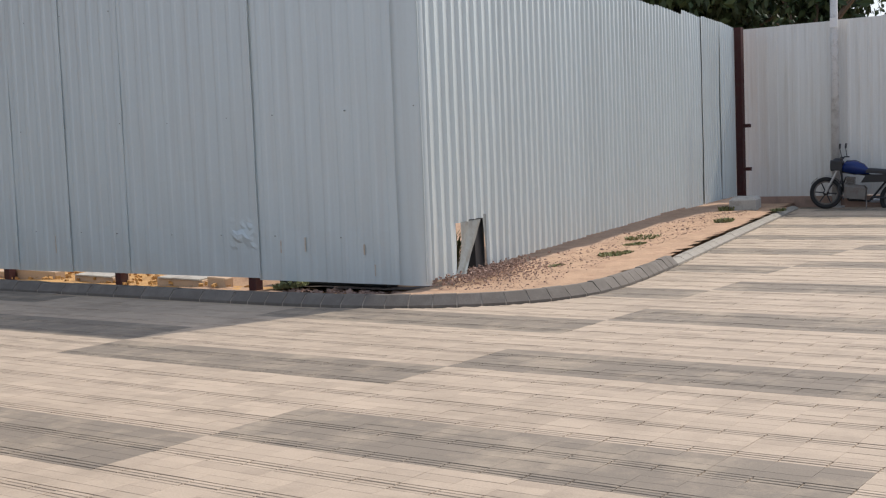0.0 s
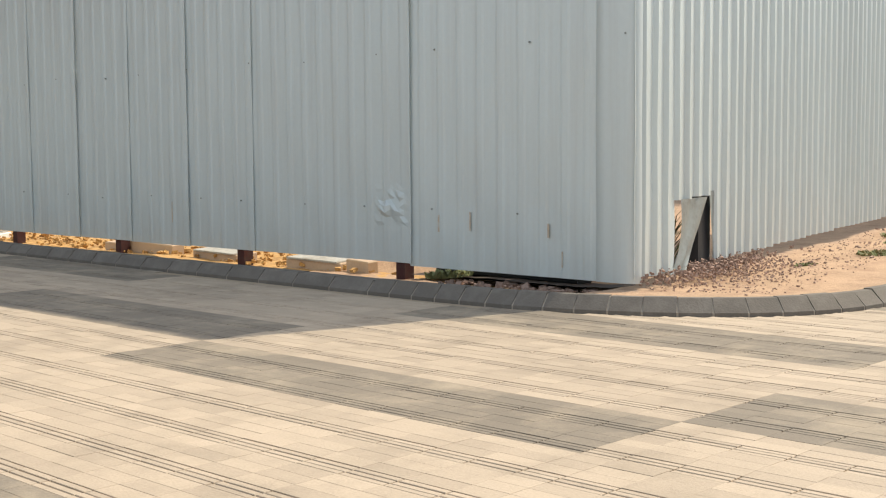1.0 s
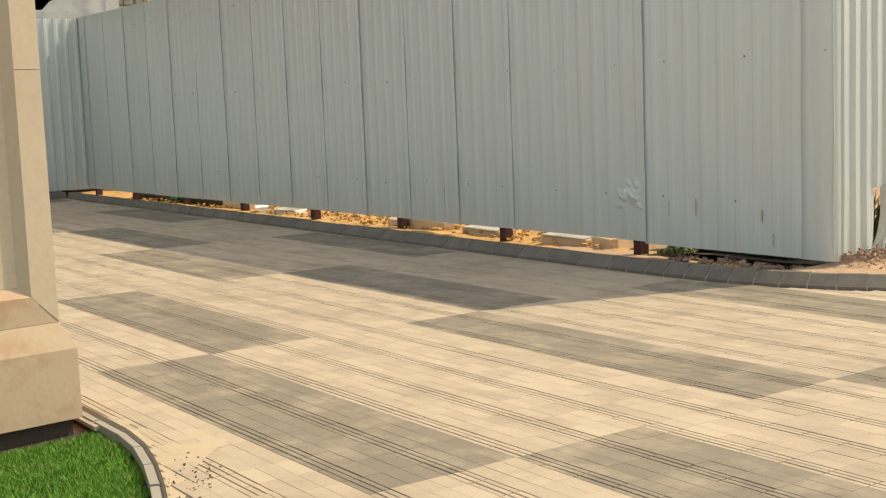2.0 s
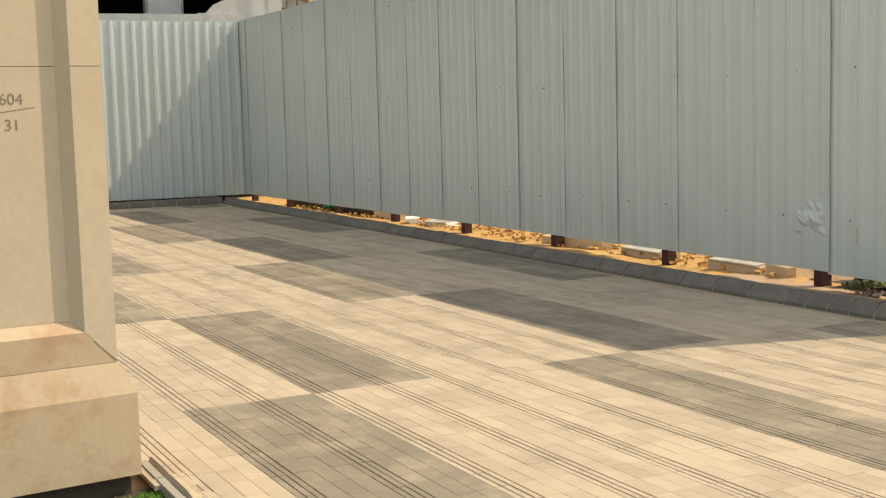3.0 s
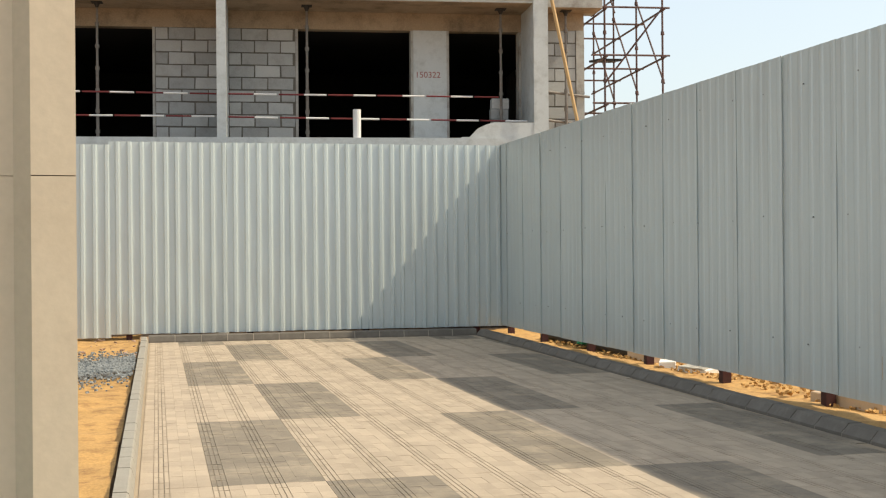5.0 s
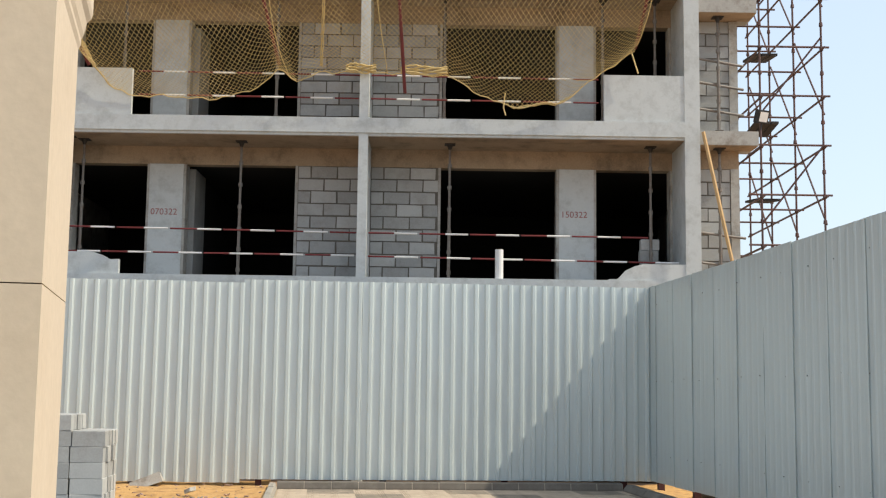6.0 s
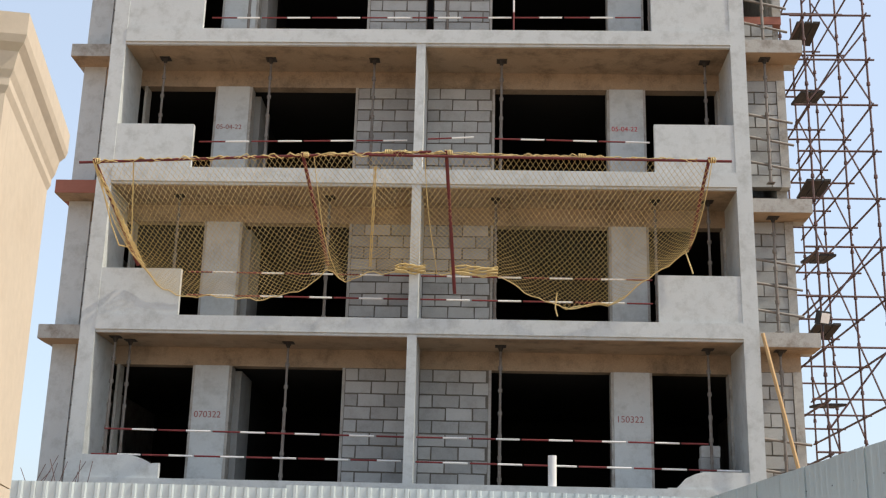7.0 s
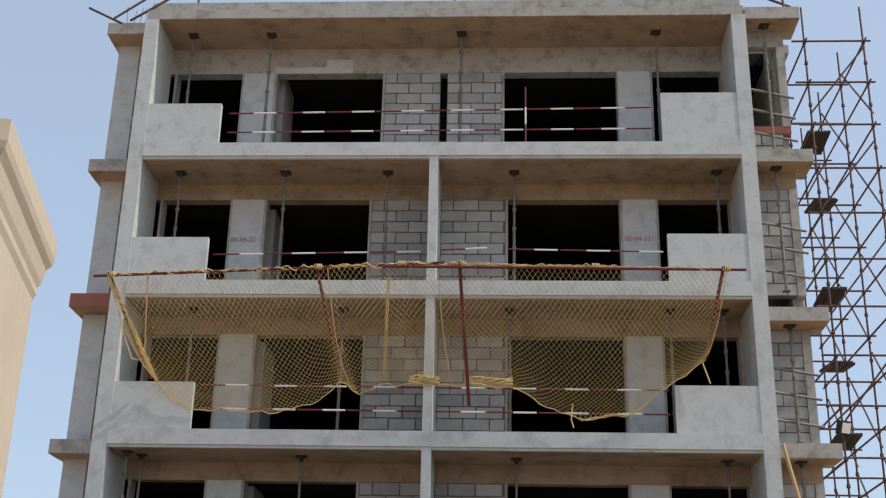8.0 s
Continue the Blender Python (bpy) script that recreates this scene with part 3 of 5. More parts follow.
# ---- apartment building under construction ----
BY, BACK = 25.2, 26.4
FLOORS = [3.30, 6.21, 9.04, 11.89]           # undersides of the slab edges
ROOF = 15.05
XL, XR = -4.02, 7.54
house = thing("apartment_building", "unfinished concrete apartment block with open balconies", "building", at=(1.7, 30, 0))


def hpart(name, shape, mat, label="", parent=None):
    for i, p in enumerate(shape.v):
        shape.v[i] = (p[0] - 1.7, p[1] - 30, p[2])
    return part(name, shape, mat, parent or house, label)


def slab_piece(x0, x1, z):
    """A balcony slab with an edge beam and a lip above it."""
    s = Shape()
    s.box(x0, BY, z, x1, BACK + 0.3, z + 0.16)
    s.box(x0, BY - 0.035, z + 0.05, x1, BY + 0.16, z + 0.33)
    return s


for z in FLOORS:
    hpart("balcony_slab", slab_piece(XL, XR, z), CONCRETE_PALE, "pale concrete balcony slab edge")
    hpart("soffit", Shape().box(XL + 0.002, BY + 0.06, z - 0.006, XR - 0.002, BACK + 0.28, z - 0.001), SOFFIT, "brown stained formwork soffit")
for z in FLOORS + [ROOF]:
    for k in range(10):
        x = XL + 0.55 + 1.18 * k + 0.2 * math.sin(k * 2.3 + z)
        hpart("formwork_seam", Shape().box(x, BY + 0.17, z - 0.013, x + 0.018, BACK - 0.01, z - 0.0065), SOFFIT)
roof = Shape()
roof.box(XL - 0.25, BY - 0.02, ROOF, XR + 0.25, BACK + 0.3, ROOF + 0.2)
roof.box(XL - 0.25, BY + 0.25, ROOF + 0.2, XR + 0.25, BY + 0.4, ROOF + 0.55)
hpart("roof_slab", roof, CONCRETE, "raw concrete roof slab and upstand")
hpart("soffit", Shape().box(XL, BY + 0.01, ROOF - 0.006, XR, BACK + 0.28, ROOF - 0.001), SOFFIT)
main_roof = Shape().box(-5.3, BACK + 0.3, ROOF, 9.0, 36, ROOF + 0.2)
hpart("roof_deck", main_roof, CONCRETE)

# columns on the front
hpart("column", Shape().box(-4.30, BY - 0.02, 0, -4.02, BACK, ROOF), CONCRETE_PALE, "tall pale concrete fin column")
hpart("column", Shape().box(7.54, BY - 0.02, 0, 7.82, BACK, ROOF), CONCRETE_PALE, "tall pale concrete fin column")
for z0, z1 in zip(FLOORS[:3], FLOORS[1:]):
    hpart("party_wall", Shape().box(1.60, BY - 0.015, z0 + 0.33 if z0 > 4 else 0, 1.77, BACK, z1 + (0.33 if z1 > 0 else 0)), CONCRETE_PALE, "thin concrete fin between balconies")

# solid balustrades at the ends
def balustrade(x0, x1, z0, z1, broken=0):
    s = Shape()
    if broken:
        pts = [(x0, z0), (x1, z0)]
        n = 9
        top = []
        for i in range(n + 1):
            u = i / n
            x = x1 + (x0 - x1) * u
            h = z1
            if broken > 0:
                h = z1 - max(0, 0.35 - u) * 0.9 * (0.4 + 0.6 * abs(noise.noise((i * 1.7, 3, 1))) * 2)
            else:
                h = z1 - max(0, u - 0.62) * 1.2 * (0.6 + 0.6 * abs(noise.noise((i * 1.7, 7, 1))))
            top.append((x, max(h, z0 + 0.03)))
        pts += top
        k = len(pts)
        s.v += [(x, BY - 0.006, z) for x, z in pts] + [(x, BY + 0.11, z) for x, z in pts]
        s.f += [tuple(range(k)), tuple(reversed(range(k, 2 * k)))] + [(i, k + i, k + (i + 1) % k, (i + 1) % k) for i in range(k)]
    else:
        s.box(x0, BY - 0.006, z0, x1, BY + 0.11, z1)
    return s


for (z0, zl, zr) in ((6.53, 7.41, 7.41), (9.36, 10.24, 10.32), (12.21, 13.1, 13.29)):
    hpart("balustrade", balustrade(XL, -2.56, z0, zl), CONCRETE_PALE, "pale plastered balustrade panel")
    hpart("balustrade", balustrade(6.07, XR, z0, zr), CONCRETE_PALE, "pale plastered balustrade panel")
hpart("broken_balustrade", balustrade(XL, -2.66, 3.62, 4.02, 1), CONCRETE_PALE, "balustrade stub with a broken edge")
hpart("broken_balustrade", balustrade(6.15, XR, 3.62, 3.93, -1), CONCRETE_PALE, "balustrade stub with a broken edge")

# back walls of the balconies: beam, piers, block infill, dark openings
OPEN = [(-3.93, -2.44), (-1.80, 0.38), (3.06, 5.37), (6.03, 7.54)]
PIERS = [(-2.44, -1.80), (5.37, 6.03)]
block_mesh = {}


def blockwork(x0, x1, z0, z1, y, parent, course=0.24, length=0.50, vertical=None):
    """Laid blocks with raked joints on a mortar backing; the wall faces -y."""
    back = Shape().box(x0, y + 0.012, z0, x1, y + 0.2, z1)
    wall = hpart("block_wall", back, MORTAR, "grey blockwork with rough joints", parent)
    rows = max(1, round((z1 - z0) / course))
    h = (z1 - z0) / rows
    for r in range(rows):
        x = x0 - (length / 2 if r % 2 else 0)
        while x < x1 - 0.02:
            a, b = max(x, x0), min(x + length, x1)
            x += length
            if b - a < 0.05:
                continue
            w = round(b - a, 2)
            key = (w, round(h, 3), rnd.randrange(3))
            if key not in block_mesh:
                q = Shape()
                j = 0.013
                dx = [rnd.uniform(-0.009, 0.009) for _ in range(8)]
                q.add([(-w / 2 + j + dx[0], 0, -h / 2 + j + dx[1]), (w / 2 - j + dx[2], 0, -h / 2 + j), (w / 2 - j + dx[3], 0, h / 2 - j + dx[4]), (-w / 2 + j, 0, h / 2 - j + dx[5]),
                       (-w / 2 + j, 0.03, -h / 2 + j), (w / 2 - j, 0.03, -h / 2 + j), (w / 2 - j, 0.03, h / 2 - j), (-w / 2 + j, 0.03, h / 2 - j)],
                      [(0, 1, 2, 3), (4, 5, 1, 0), (5, 6, 2, 1), (6, 7, 3, 2), (7, 4, 0, 3)])
                block_mesh[key] = q.mesh("block", BLOCK)
            ob = new("block", block_mesh[key])
            ob.parent = wall
            ob.location = ((a + b) / 2 - 1.7, y - 30 - rnd.uniform(0.0, 0.008), z0 + h * (r + 0.5))
    return wall


levels = list(zip([z + 0.16 for z in FLOORS], FLOORS[1:] + [ROOF]))
for n, (z0, z1) in enumerate(levels):
    zb = z1 - 0.35 if n < 3 else z1 - 0.60
    hpart("lintel_beam", Shape().box(XL, BACK, zb, XR, BACK + 0.25, z1 - 0.007), SOFFIT if n < 3 else CONCRETE, "stained concrete lintel beam")
    for x0, x1 in PIERS:
        hpart("pier", Shape().box(x0, BACK - 0.03, z0, x1, BACK + 0.45, zb), CONCRETE_PALE, "pale concrete pier with a stencilled date")
    if n < 3:
        blockwork(0.38, 1.60, z0, zb, BACK, house)
        blockwork(1.77, 3.06, z0, zb, BACK, house)
    else:                              # a narrow slot is left open between the two infills
        blockwork(0.54, 1.70, z0, zb, BACK, house)
        blockwork(1.84, 2.98, z0, zb, BACK, house)
    for x0, x1 in OPEN if n < 3 else [(-3.93, -2.44), (-1.80, 0.54), (2.98, 5.40), (6.03, 7.54)]:
        for xe in (x0, x1):
            sx = 0.05 if xe == x0 else -0.05
            hpart("jamb", Shape().box(min(xe, xe + sx), BACK - 0.01, z0, max(xe, xe + sx), BACK + 0.3, zb), CONCRETE)
    # rooms behind: floor, back, cross walls, with their shade put into a near-black colour
    hpart("room_floor", Shape().box(XL - 1.2, BACK + 0.3, z0 - 0.1, XR + 1.2, 33, z0), ROOM_SHADE, "room floor coloured near black for the interior shade")
    hpart("room_back_wall", Shape().box(XL - 1.2, 33, z0, XR + 1.2, 33.2, z1), ROOM_SHADE, "rear wall coloured near black for the interior shade")
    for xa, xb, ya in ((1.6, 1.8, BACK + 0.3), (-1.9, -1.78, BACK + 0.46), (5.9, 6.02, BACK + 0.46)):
        hpart("room_cross_wall", Shape().box(xa, ya, z0, xb, 33, z1 - 0.31), ROOM_SHADE, "cross wall coloured near black for the interior shade")
    hpart("room_ceiling", Shape().box(XL - 1.2, BACK + 0.3, z1 - 0.3, XR + 1.2, 33, z1 - 0.02), ROOM_SHADE, "room ceiling coloured near black for the interior shade")
hpart("plaster_patch", Shape().box(-0.72, BACK - 0.004, 14.46, -0.16, BACK + 0.01, 14.78), CONCRETE_PALE, "pale plaster patch on the lintel")
hpart("plaster_patch", Shape().box(-1.80, BACK - 0.004, 14.452, -0.72, BACK + 0.01, 14.60), CONCRETE_PALE, "pale plaster patch on the lintel")
hpart("ground_wall", Shape().box(XL, BACK, 0, XR, BACK + 0.3, 3.6), CONCRETE)

# wings beside the columns with projecting ledges
for side in (-1, 1):
    x_in, x_out = (-4.30, -5.14) if side < 0 else (7.82, 8.66)
    wy = 26.22 if side < 0 else 25.75
    by = BY + 0.50 if side < 0 else BY + 0.02
    for n, (z0, z1) in enumerate(levels):
        a, b = min(x_in, x_out), max(x_in, x_out)
        if not (side > 0 and n == 3):
            if side < 0:
                hpart("wall_panel", Shape().box(a, wy - 0.02, z0 + 0.1, a + 0.45, wy + 0.25, z1 - 0.01), CONCRETE_PALE, "flat grey concrete wall panel")
                blockwork(a + 0.45, b, z0 + 0.1, z1 - 0.42, wy, house)
                hpart("wing_beam", Shape().box(a + 0.45, wy, z1 - 0.42, b, wy + 0.2, z1 - 0.01), SOFFIT)
            else:
                blockwork(a, b - 0.16, z0 + 0.1, z1 - 0.42, wy, house)
                hpart("corner_strip", Shape().box(b - 0.16, wy - 0.02, z0 + 0.1, b, wy + 0.25, z1 - 0.42), CONCRETE)
                hpart("wing_beam", Shape().box(a, wy, z1 - 0.42, b, wy + 0.2, z1 - 0.01), SOFFIT)
        else:
            blockwork(a, b - 0.16, z0 + 0.1, z0 + 0.62, wy, house)
            hpart("brick_course", Shape().box(a, wy - 0.01, z0 + 0.62, b, wy + 0.2, z0 + 0.78), RED_BRICK, "red brick course")
            hpart("corner_strip", Shape().box(b - 0.16, wy - 0.02, z0 + 0.78, b, wy + 0.25, z1 - 0.42), CONCRETE)
            hpart("wing_beam", Shape().box(a, wy, z1 - 0.42, b, wy + 0.2, z1 - 0.01), CONCRETE)
        lo, hi = (a - 0.12, b) if side < 0 else (a, b + 0.24)
        top = (FLOORS[n + 1] if n < 3 else ROOF) - (0.05 if side > 0 else 0.0) - (0.33 if side > 0 and n == 1 else 0.0)
        hpart("ledge", Shape().box(lo, by, top - 0.02, hi, wy + 0.3, top + 0.24), CONCRETE if n != 1 or side > 0 else RED_BRICK, "projecting concrete ledge")
        hpart("soffit", Shape().box(lo + 0.002, by + 0.01, top - 0.027, hi - 0.002, wy, top - 0.021), SOFFIT)
    # flanks going back
    xw = x_out
    hpart("flank_wall", Shape().box(min(xw, xw - side * 0.2), wy + 0.25, 0, max(xw, xw - side * 0.2), 36, ROOF), CONCRETE, "grey flank wall")
hpart("rear_wall", Shape().box(-5.1, 36, 0, 8.6, 36.2, ROOF), CONCRETE)

# ---- steel props on the balconies ----
def prop(x, y, z0, z1, name="steel_prop"):
    t = thing(name, "adjustable steel prop wedged between balcony slabs", "prop", "balcony props", at=(x, y, z0))
    h = z1 - z0
    part("tube", Shape().tube((0, 0, 0), (0, 0, h * 0.55), 0.029), TUBE_GREY, t)
    part("inner_tube", Shape().tube((0, 0, h * 0.55), (0, 0, h), 0.023), TUBE_GREY, t)
    part("fork_head", Shape().box(-0.10, -0.10, h - 0.016, 0.10, 0.10, h - 0.002).tube((0, 0, h - 0.11), (0, 0, h - 0.016), 0.022, 8, 0.06), PLANK, t, "dark rusty fork head")
    part("foot_plate", Shape().box(-0.07, -0.07, 0, 0.07, 0.07, 0.01), TUBE_GREY, t)
    for f in (0.12, 0.26, 0.40, 0.55, 0.70, 0.85):
        part("collar", Shape().tube((0, 0, h * f - 0.035), (0, 0, h * f + 0.03), 0.041), TUBE_GREY, t)
    return t


STANDS = [(-3.55, -0.62, 3.27, 7.02), (-2.87, 0.0, 3.15, 6.13, 7.12), (-3.40, -1.30, 0.74, 3.23, 7.16), (-3.45, -1.81, 2.15, 6.12)]
for n, (z0, z1) in enumerate(levels):
    for x in STANDS[n]:
        prop(x, BY + 0.62, z0 + 0.001, z1 - 0.007)
    prop(8.24, BY + 0.3, z0 + 0.09, (FLOORS[n + 1] if n < 3 else ROOF) - 0.08 - (0.33 if n == 1 else 0))
prop(-3.75, BY + 0.35, levels[0][0] + 0.001, levels[0][1] - 0.007)

# a stub of laid blocks and the plastered returns seen inside the openings
for k in range(5):
    solid("loose_block", Shape().bevel_box(6.86 - 0.02 * (k % 2), BY + 0.75, levels[0][0] + 0.205 * k + 0.001, 7.18 + 0.015 * (k % 3), BY + 0.95, levels[0][0] + 0.205 * k + 0.2, 0.01), BLOCK,
          "grey block stacked on the balcony", "block", "blocks stacked on the balcony")
for z0, z1 in levels:
    hpart("return_wall", Shape().box(-1.80, BACK + 0.452, z0, -1.66, BACK + 1.5, z1 - 0.36), BLOCK, "blockwork return inside the opening")

# ---- red and white safety rails ----
def rail_bar(a, b, label="red and white striped safety rail tied across the balcony"):
    a, b = Vector(a), Vector(b)
    t = thing("safety_rail", label, "rail", "balcony safety rails", at=a)
    n = max(2, round((b - a).length / 0.48))
    for i in range(n):
        p, q = (b - a) * (i / n), (b - a) * ((i + 1) / n)
        if i % 2:
            p, q = p + (q - p) * 0.02, q - (q - p) * 0.08
        part("white_band" if i % 2 else "red_band", Shape().tube(p, q, 0.0175 if i % 2 else 0.016), WHITE_PAINT if i % 2 else RED_PAINT, t)
    return t


ry = BY + 0.24
rail_bar((-3.75, ry, 4.51), (1.58, ry, 4.46))
rail_bar((1.80, ry, 4.46), (6.9, ry, 4.44))
rail_bar((-3.95, ry, 4.06), (1.58, ry, 4.04))
rail_bar((1.80, ry, 4.03), (7.5, ry, 3.98))
rail_bar((-2.5, ry, 7.42), (1.58, ry, 7.40))
rail_bar((1.80, ry, 7.40), (6.0, ry, 7.38))
rail_bar((-2.5, ry, 6.98), (1.58, ry, 6.96))
rail_bar((1.80, ry, 6.96), (6.0, ry, 6.94))
rail_bar((-2.5, ry, 9.98), (1.5, ry, 10.05))
rail_bar((1.85, ry, 10.08), (2.75, ry, 10.13))
rail_bar((3.1, ry, 10.10), (6.05, ry, 10.05))
rail_bar((-2.45, ry, 13.0), (5.9, ry, 13.1))
rail_bar((-2.45, ry, 12.58), (5.9, ry, 12.64))
rail_bar((3.45, ry - 0.03, 12.3), (3.45, ry - 0.03, 13.55), "red and white striped upright on the top balcony")
solid("white_pipe", Shape().tube((4.18, ry - 0.12, 3.6), (4.18, ry - 0.12, 4.17), 0.075, 14), WHITE_PAINT, "white plastic pipe end standing on the balcony", "pipe", smooth=False)

# horizontal guard tubes on the right wing and a leaning timber
for n, (z0, z1) in enumerate(levels):
    for dz in (0.45, 0.95, 1.4) if n else (0.5, 1.05):
        solid("guard_tube", Shape().tube((7.75, BY + 0.2, z0 + dz + 0.05), (8.75, BY + 0.5, z0 + dz - 0.02), 0.026), TUBE_GREY, "weathered scaffold guard tube beside the wing", "tube", "wing guard tubes")
solid("timber_prop", Shape().tube((7.86, BY - 0.1, 6.35), (9.05, BY - 0.6, 0.0), 0.035, 6), TIMBER, "pale timber pole leaning against the facade", "timber")
flood = thing("site_floodlight", "small black floodlight on the corner ledge", "lamp", at=(8.98, BY + 0.1, 6.7))
part("housing", Shape().box(-0.12, -0.06, -0.12, 0.12, 0.06, 0.12, pose(0, 0, 0, 20, 0, 25)), BLACK_PLASTIC, flood)
part("lens", Shape().box(-0.09, -0.068, -0.09, 0.09, -0.062, 0.09, pose(0, 0, 0, 20, 0, 25)), WHITE_PAINT, flood, "pale glass front")
part("bracket", Shape().tube((0, 0.02, -0.12), (0, 0.05, -0.24), 0.015), BLACK_PLASTIC, flood)

# scaffold along the flank of the block
scaffold = thing("scaffold", "rusty tube scaffold with dark plank landings beside the block", "scaffold", at=(9.7, 28, 0))
SX, SYS, STOP = (9.12, 10.3), (25.9, 27.7, 29.5, 31.3), 15.4


def sc(name, a, b, r=0.021):
    o = Vector((9.7, 28, 0))
    s = Shape().tube(Vector(a) - o, Vector(b) - o, r, 6)
    if name == "upright":              # pressed cups along the tube
        for k in range(1, int((b[2] - a[2]) / 0.475)):
            c = Vector(a) - o + Vector((0, 0, 0.06 + 0.475 * k))
            s.tube(c, c + Vector((0, 0, 0.07)), 0.040, 7, 0.034)
    part(name, s, TUBE, scaffold)


for x in SX:
    for y in SYS:
        sc("upright", (x, y, 0), (x, y, STOP - (0.9 if x == SX[0] and y > 26 else 0) + 0.25 * ((y * 10) % 3)))
lift = 0.55
while lift < STOP - 0.3:
    for x in SX:
        sc("ledger", (x, SYS[0] - 0.2, lift), (x, SYS[-1] + 0.2, lift))
    for y in SYS[:3]:
        sc("transom", (SX[0] - 0.25, y, lift + 0.05), (SX[1] + 0.15, y, lift + 0.05))
    lift += 0.95
for k in range(7):
    z = 0.6 + 2.1 * k
    for y0, y1 in zip(SYS, SYS[1:]):
        sc("brace", (SX[1] + 0.03, y0, z), (SX[1] + 0.03, y1, z + 1.9), 0.02)
    sc("brace", (SX[0], SYS[0] - 0.03, z), (SX[1], SYS[0] - 0.03, z + 1.5), 0.02)
for k in range(8):
    z = 2.5 + 1.42 * k + (0.5 if k > 5 else 0)
    m = pose(9.42 - 9.7, 26.7 - 28, z, 0, 0, 0)
    s = Shape()
    for j in range(3):
        s.box(-0.30 + 0.16 * j, -0.4, 0, -0.16 + 0.16 * j, 0.45, 0.045, m @ pose(0, 0, 0, 6 * (-1) ** k, 0, 0))
    part("plank_landing", s, PLANK, scaffold, "dark scaffold planks")

# guard rails on the roof
for x in (-3.35, 2.0, 6.95):
    solid("roof_post", Shape().tube((x, BY + 0.33, ROOF + 0.55), (x, BY + 0.33, ROOF + 1.6), 0.022), TUBE, "thin steel guard post on the roof edge", "post", "roof guard posts")
rail_bar((-3.9, BY + 0.30, ROOF + 0.98), (6.4, BY + 0.30, ROOF + 1.0), "thin striped guard rail along the roof edge")
rail_bar((-3.6, BY + 0.30, ROOF + 1.42), (7.4, BY + 0.30, ROOF + 1.45), "thin striped guard rail along the roof edge")
for a, b in (((-5.0, BY + 0.1, ROOF + 0.1), (-3.6, BY + 0.6, ROOF + 1.6)), ((-4.7, BY + 0.2, ROOF + 0.1), (-3.5, BY + 0.3, ROOF + 1.0)), ((-5.6, BY + 0.2, ROOF + 0.42), (-4.9, BY + 0.3, ROOF + 0.1)),
             ((6.7, BY + 0.2, ROOF + 1.2), (8.9, BY + 0.6, ROOF + 0.55)), ((7.9, BY + 0.2, ROOF + 1.7), (9.0, BY + 0.6, ROOF + 1.15)), ((8.75, BY + 0.5, ROOF), (8.65, BY + 0.5, ROOF + 1.9))):
    solid("roof_tube", Shape().tube(a, b, 0.026), TUBE, "loose rusty tube on the roof corner", "tube", "roof corner tubes")
solid("brick_pier", Shape().box(7.45, BY + 0.5, ROOF + 0.2, 7.75, BY + 0.8, ROOF + 1.1), RED_BRICK, "red brick stub pier on the roof", "pier")
bars = Shape()
for k in range(9):
    bars.tube((-4.9 + 0.13 * k, BY + 0.6, ROOF + 0.2), (-4.9 + 0.13 * k + rnd.uniform(-0.05, 0.05), BY + 0.6, ROOF + 0.55 + rnd.uniform(0, 0.2)), 0.006, 4)
solid("rebar_starters", bars, TUBE, "thin starter bars on the roof corner", "rebar")
bars = Shape()
for k in range(16):
    x = -5.3 + 0.11 * k
    bars.tube((x, 24.3, 3.0), (x + rnd.uniform(-0.45, 0.45), 24.3 + rnd.uniform(-0.1, 0.3), 3.5 + rnd.uniform(0.1, 0.45)), 0.006, 4)
solid("rebar_bundle", bars, TUBE, "tangle of thin bent bars behind the hoarding", "rebar")
solid("wall_stub", Shape().box(-5.6, 24.2, 0, -3.6, 24.4, 3.05), CONCRETE, "low concrete wall behind the hoarding", "wall")

# catch net over the second balcony
NY, NZ = BY - 1.15, 9.12


HEM = [(-3.22, 7.40), (-2.9, 7.0), (-2.3, 6.88), (-1.0, 6.84), (-0.2, 7.05), (0.13, 7.42), (0.5, 7.12), (0.9, 7.38), (2.4, 7.36), (3.29, 7.32), (3.8, 6.95), (4.4, 6.76), (5.2, 6.82), (5.9, 7.32), (6.63, 7.88)]


def top_line(x):
    """Height of the tube that carries the net."""
    return 9.03 + 0.042 * (x + 4.0) if x < 1.6 else 9.265 - 0.018 * (x - 1.6)


def net_at(u, v):
    xb = -3.22 + 9.85 * u
    hem = next(za + (zb - za) * (xb - xa) / (xc - xa) for (xa, za), (xc, zb) in zip(HEM, HEM[1:]) if xb <= xc + 1e-6)
    xt = -4.0 + 10.9 * u
    x = xt * (1 - v) + xb * v + 0.10 * math.sin(9 * u + 3 * v) * v * (1 - v)
    y = NY + 1.07 * v + 0.05 * math.sin(14 * u) * v
    top = top_line(xt)
    z = top + (hem - top) * v - 0.30 * math.sin(math.pi * v)
    if 0.37 < u < 0.53:                # bunched stretch between the two middle outriggers
        y += 0.10 * math.sin(60 * u)
    z += 0.05 * noise.noise((u * 20, v * 6, 2)) * v
    return Vector((x, y, z))


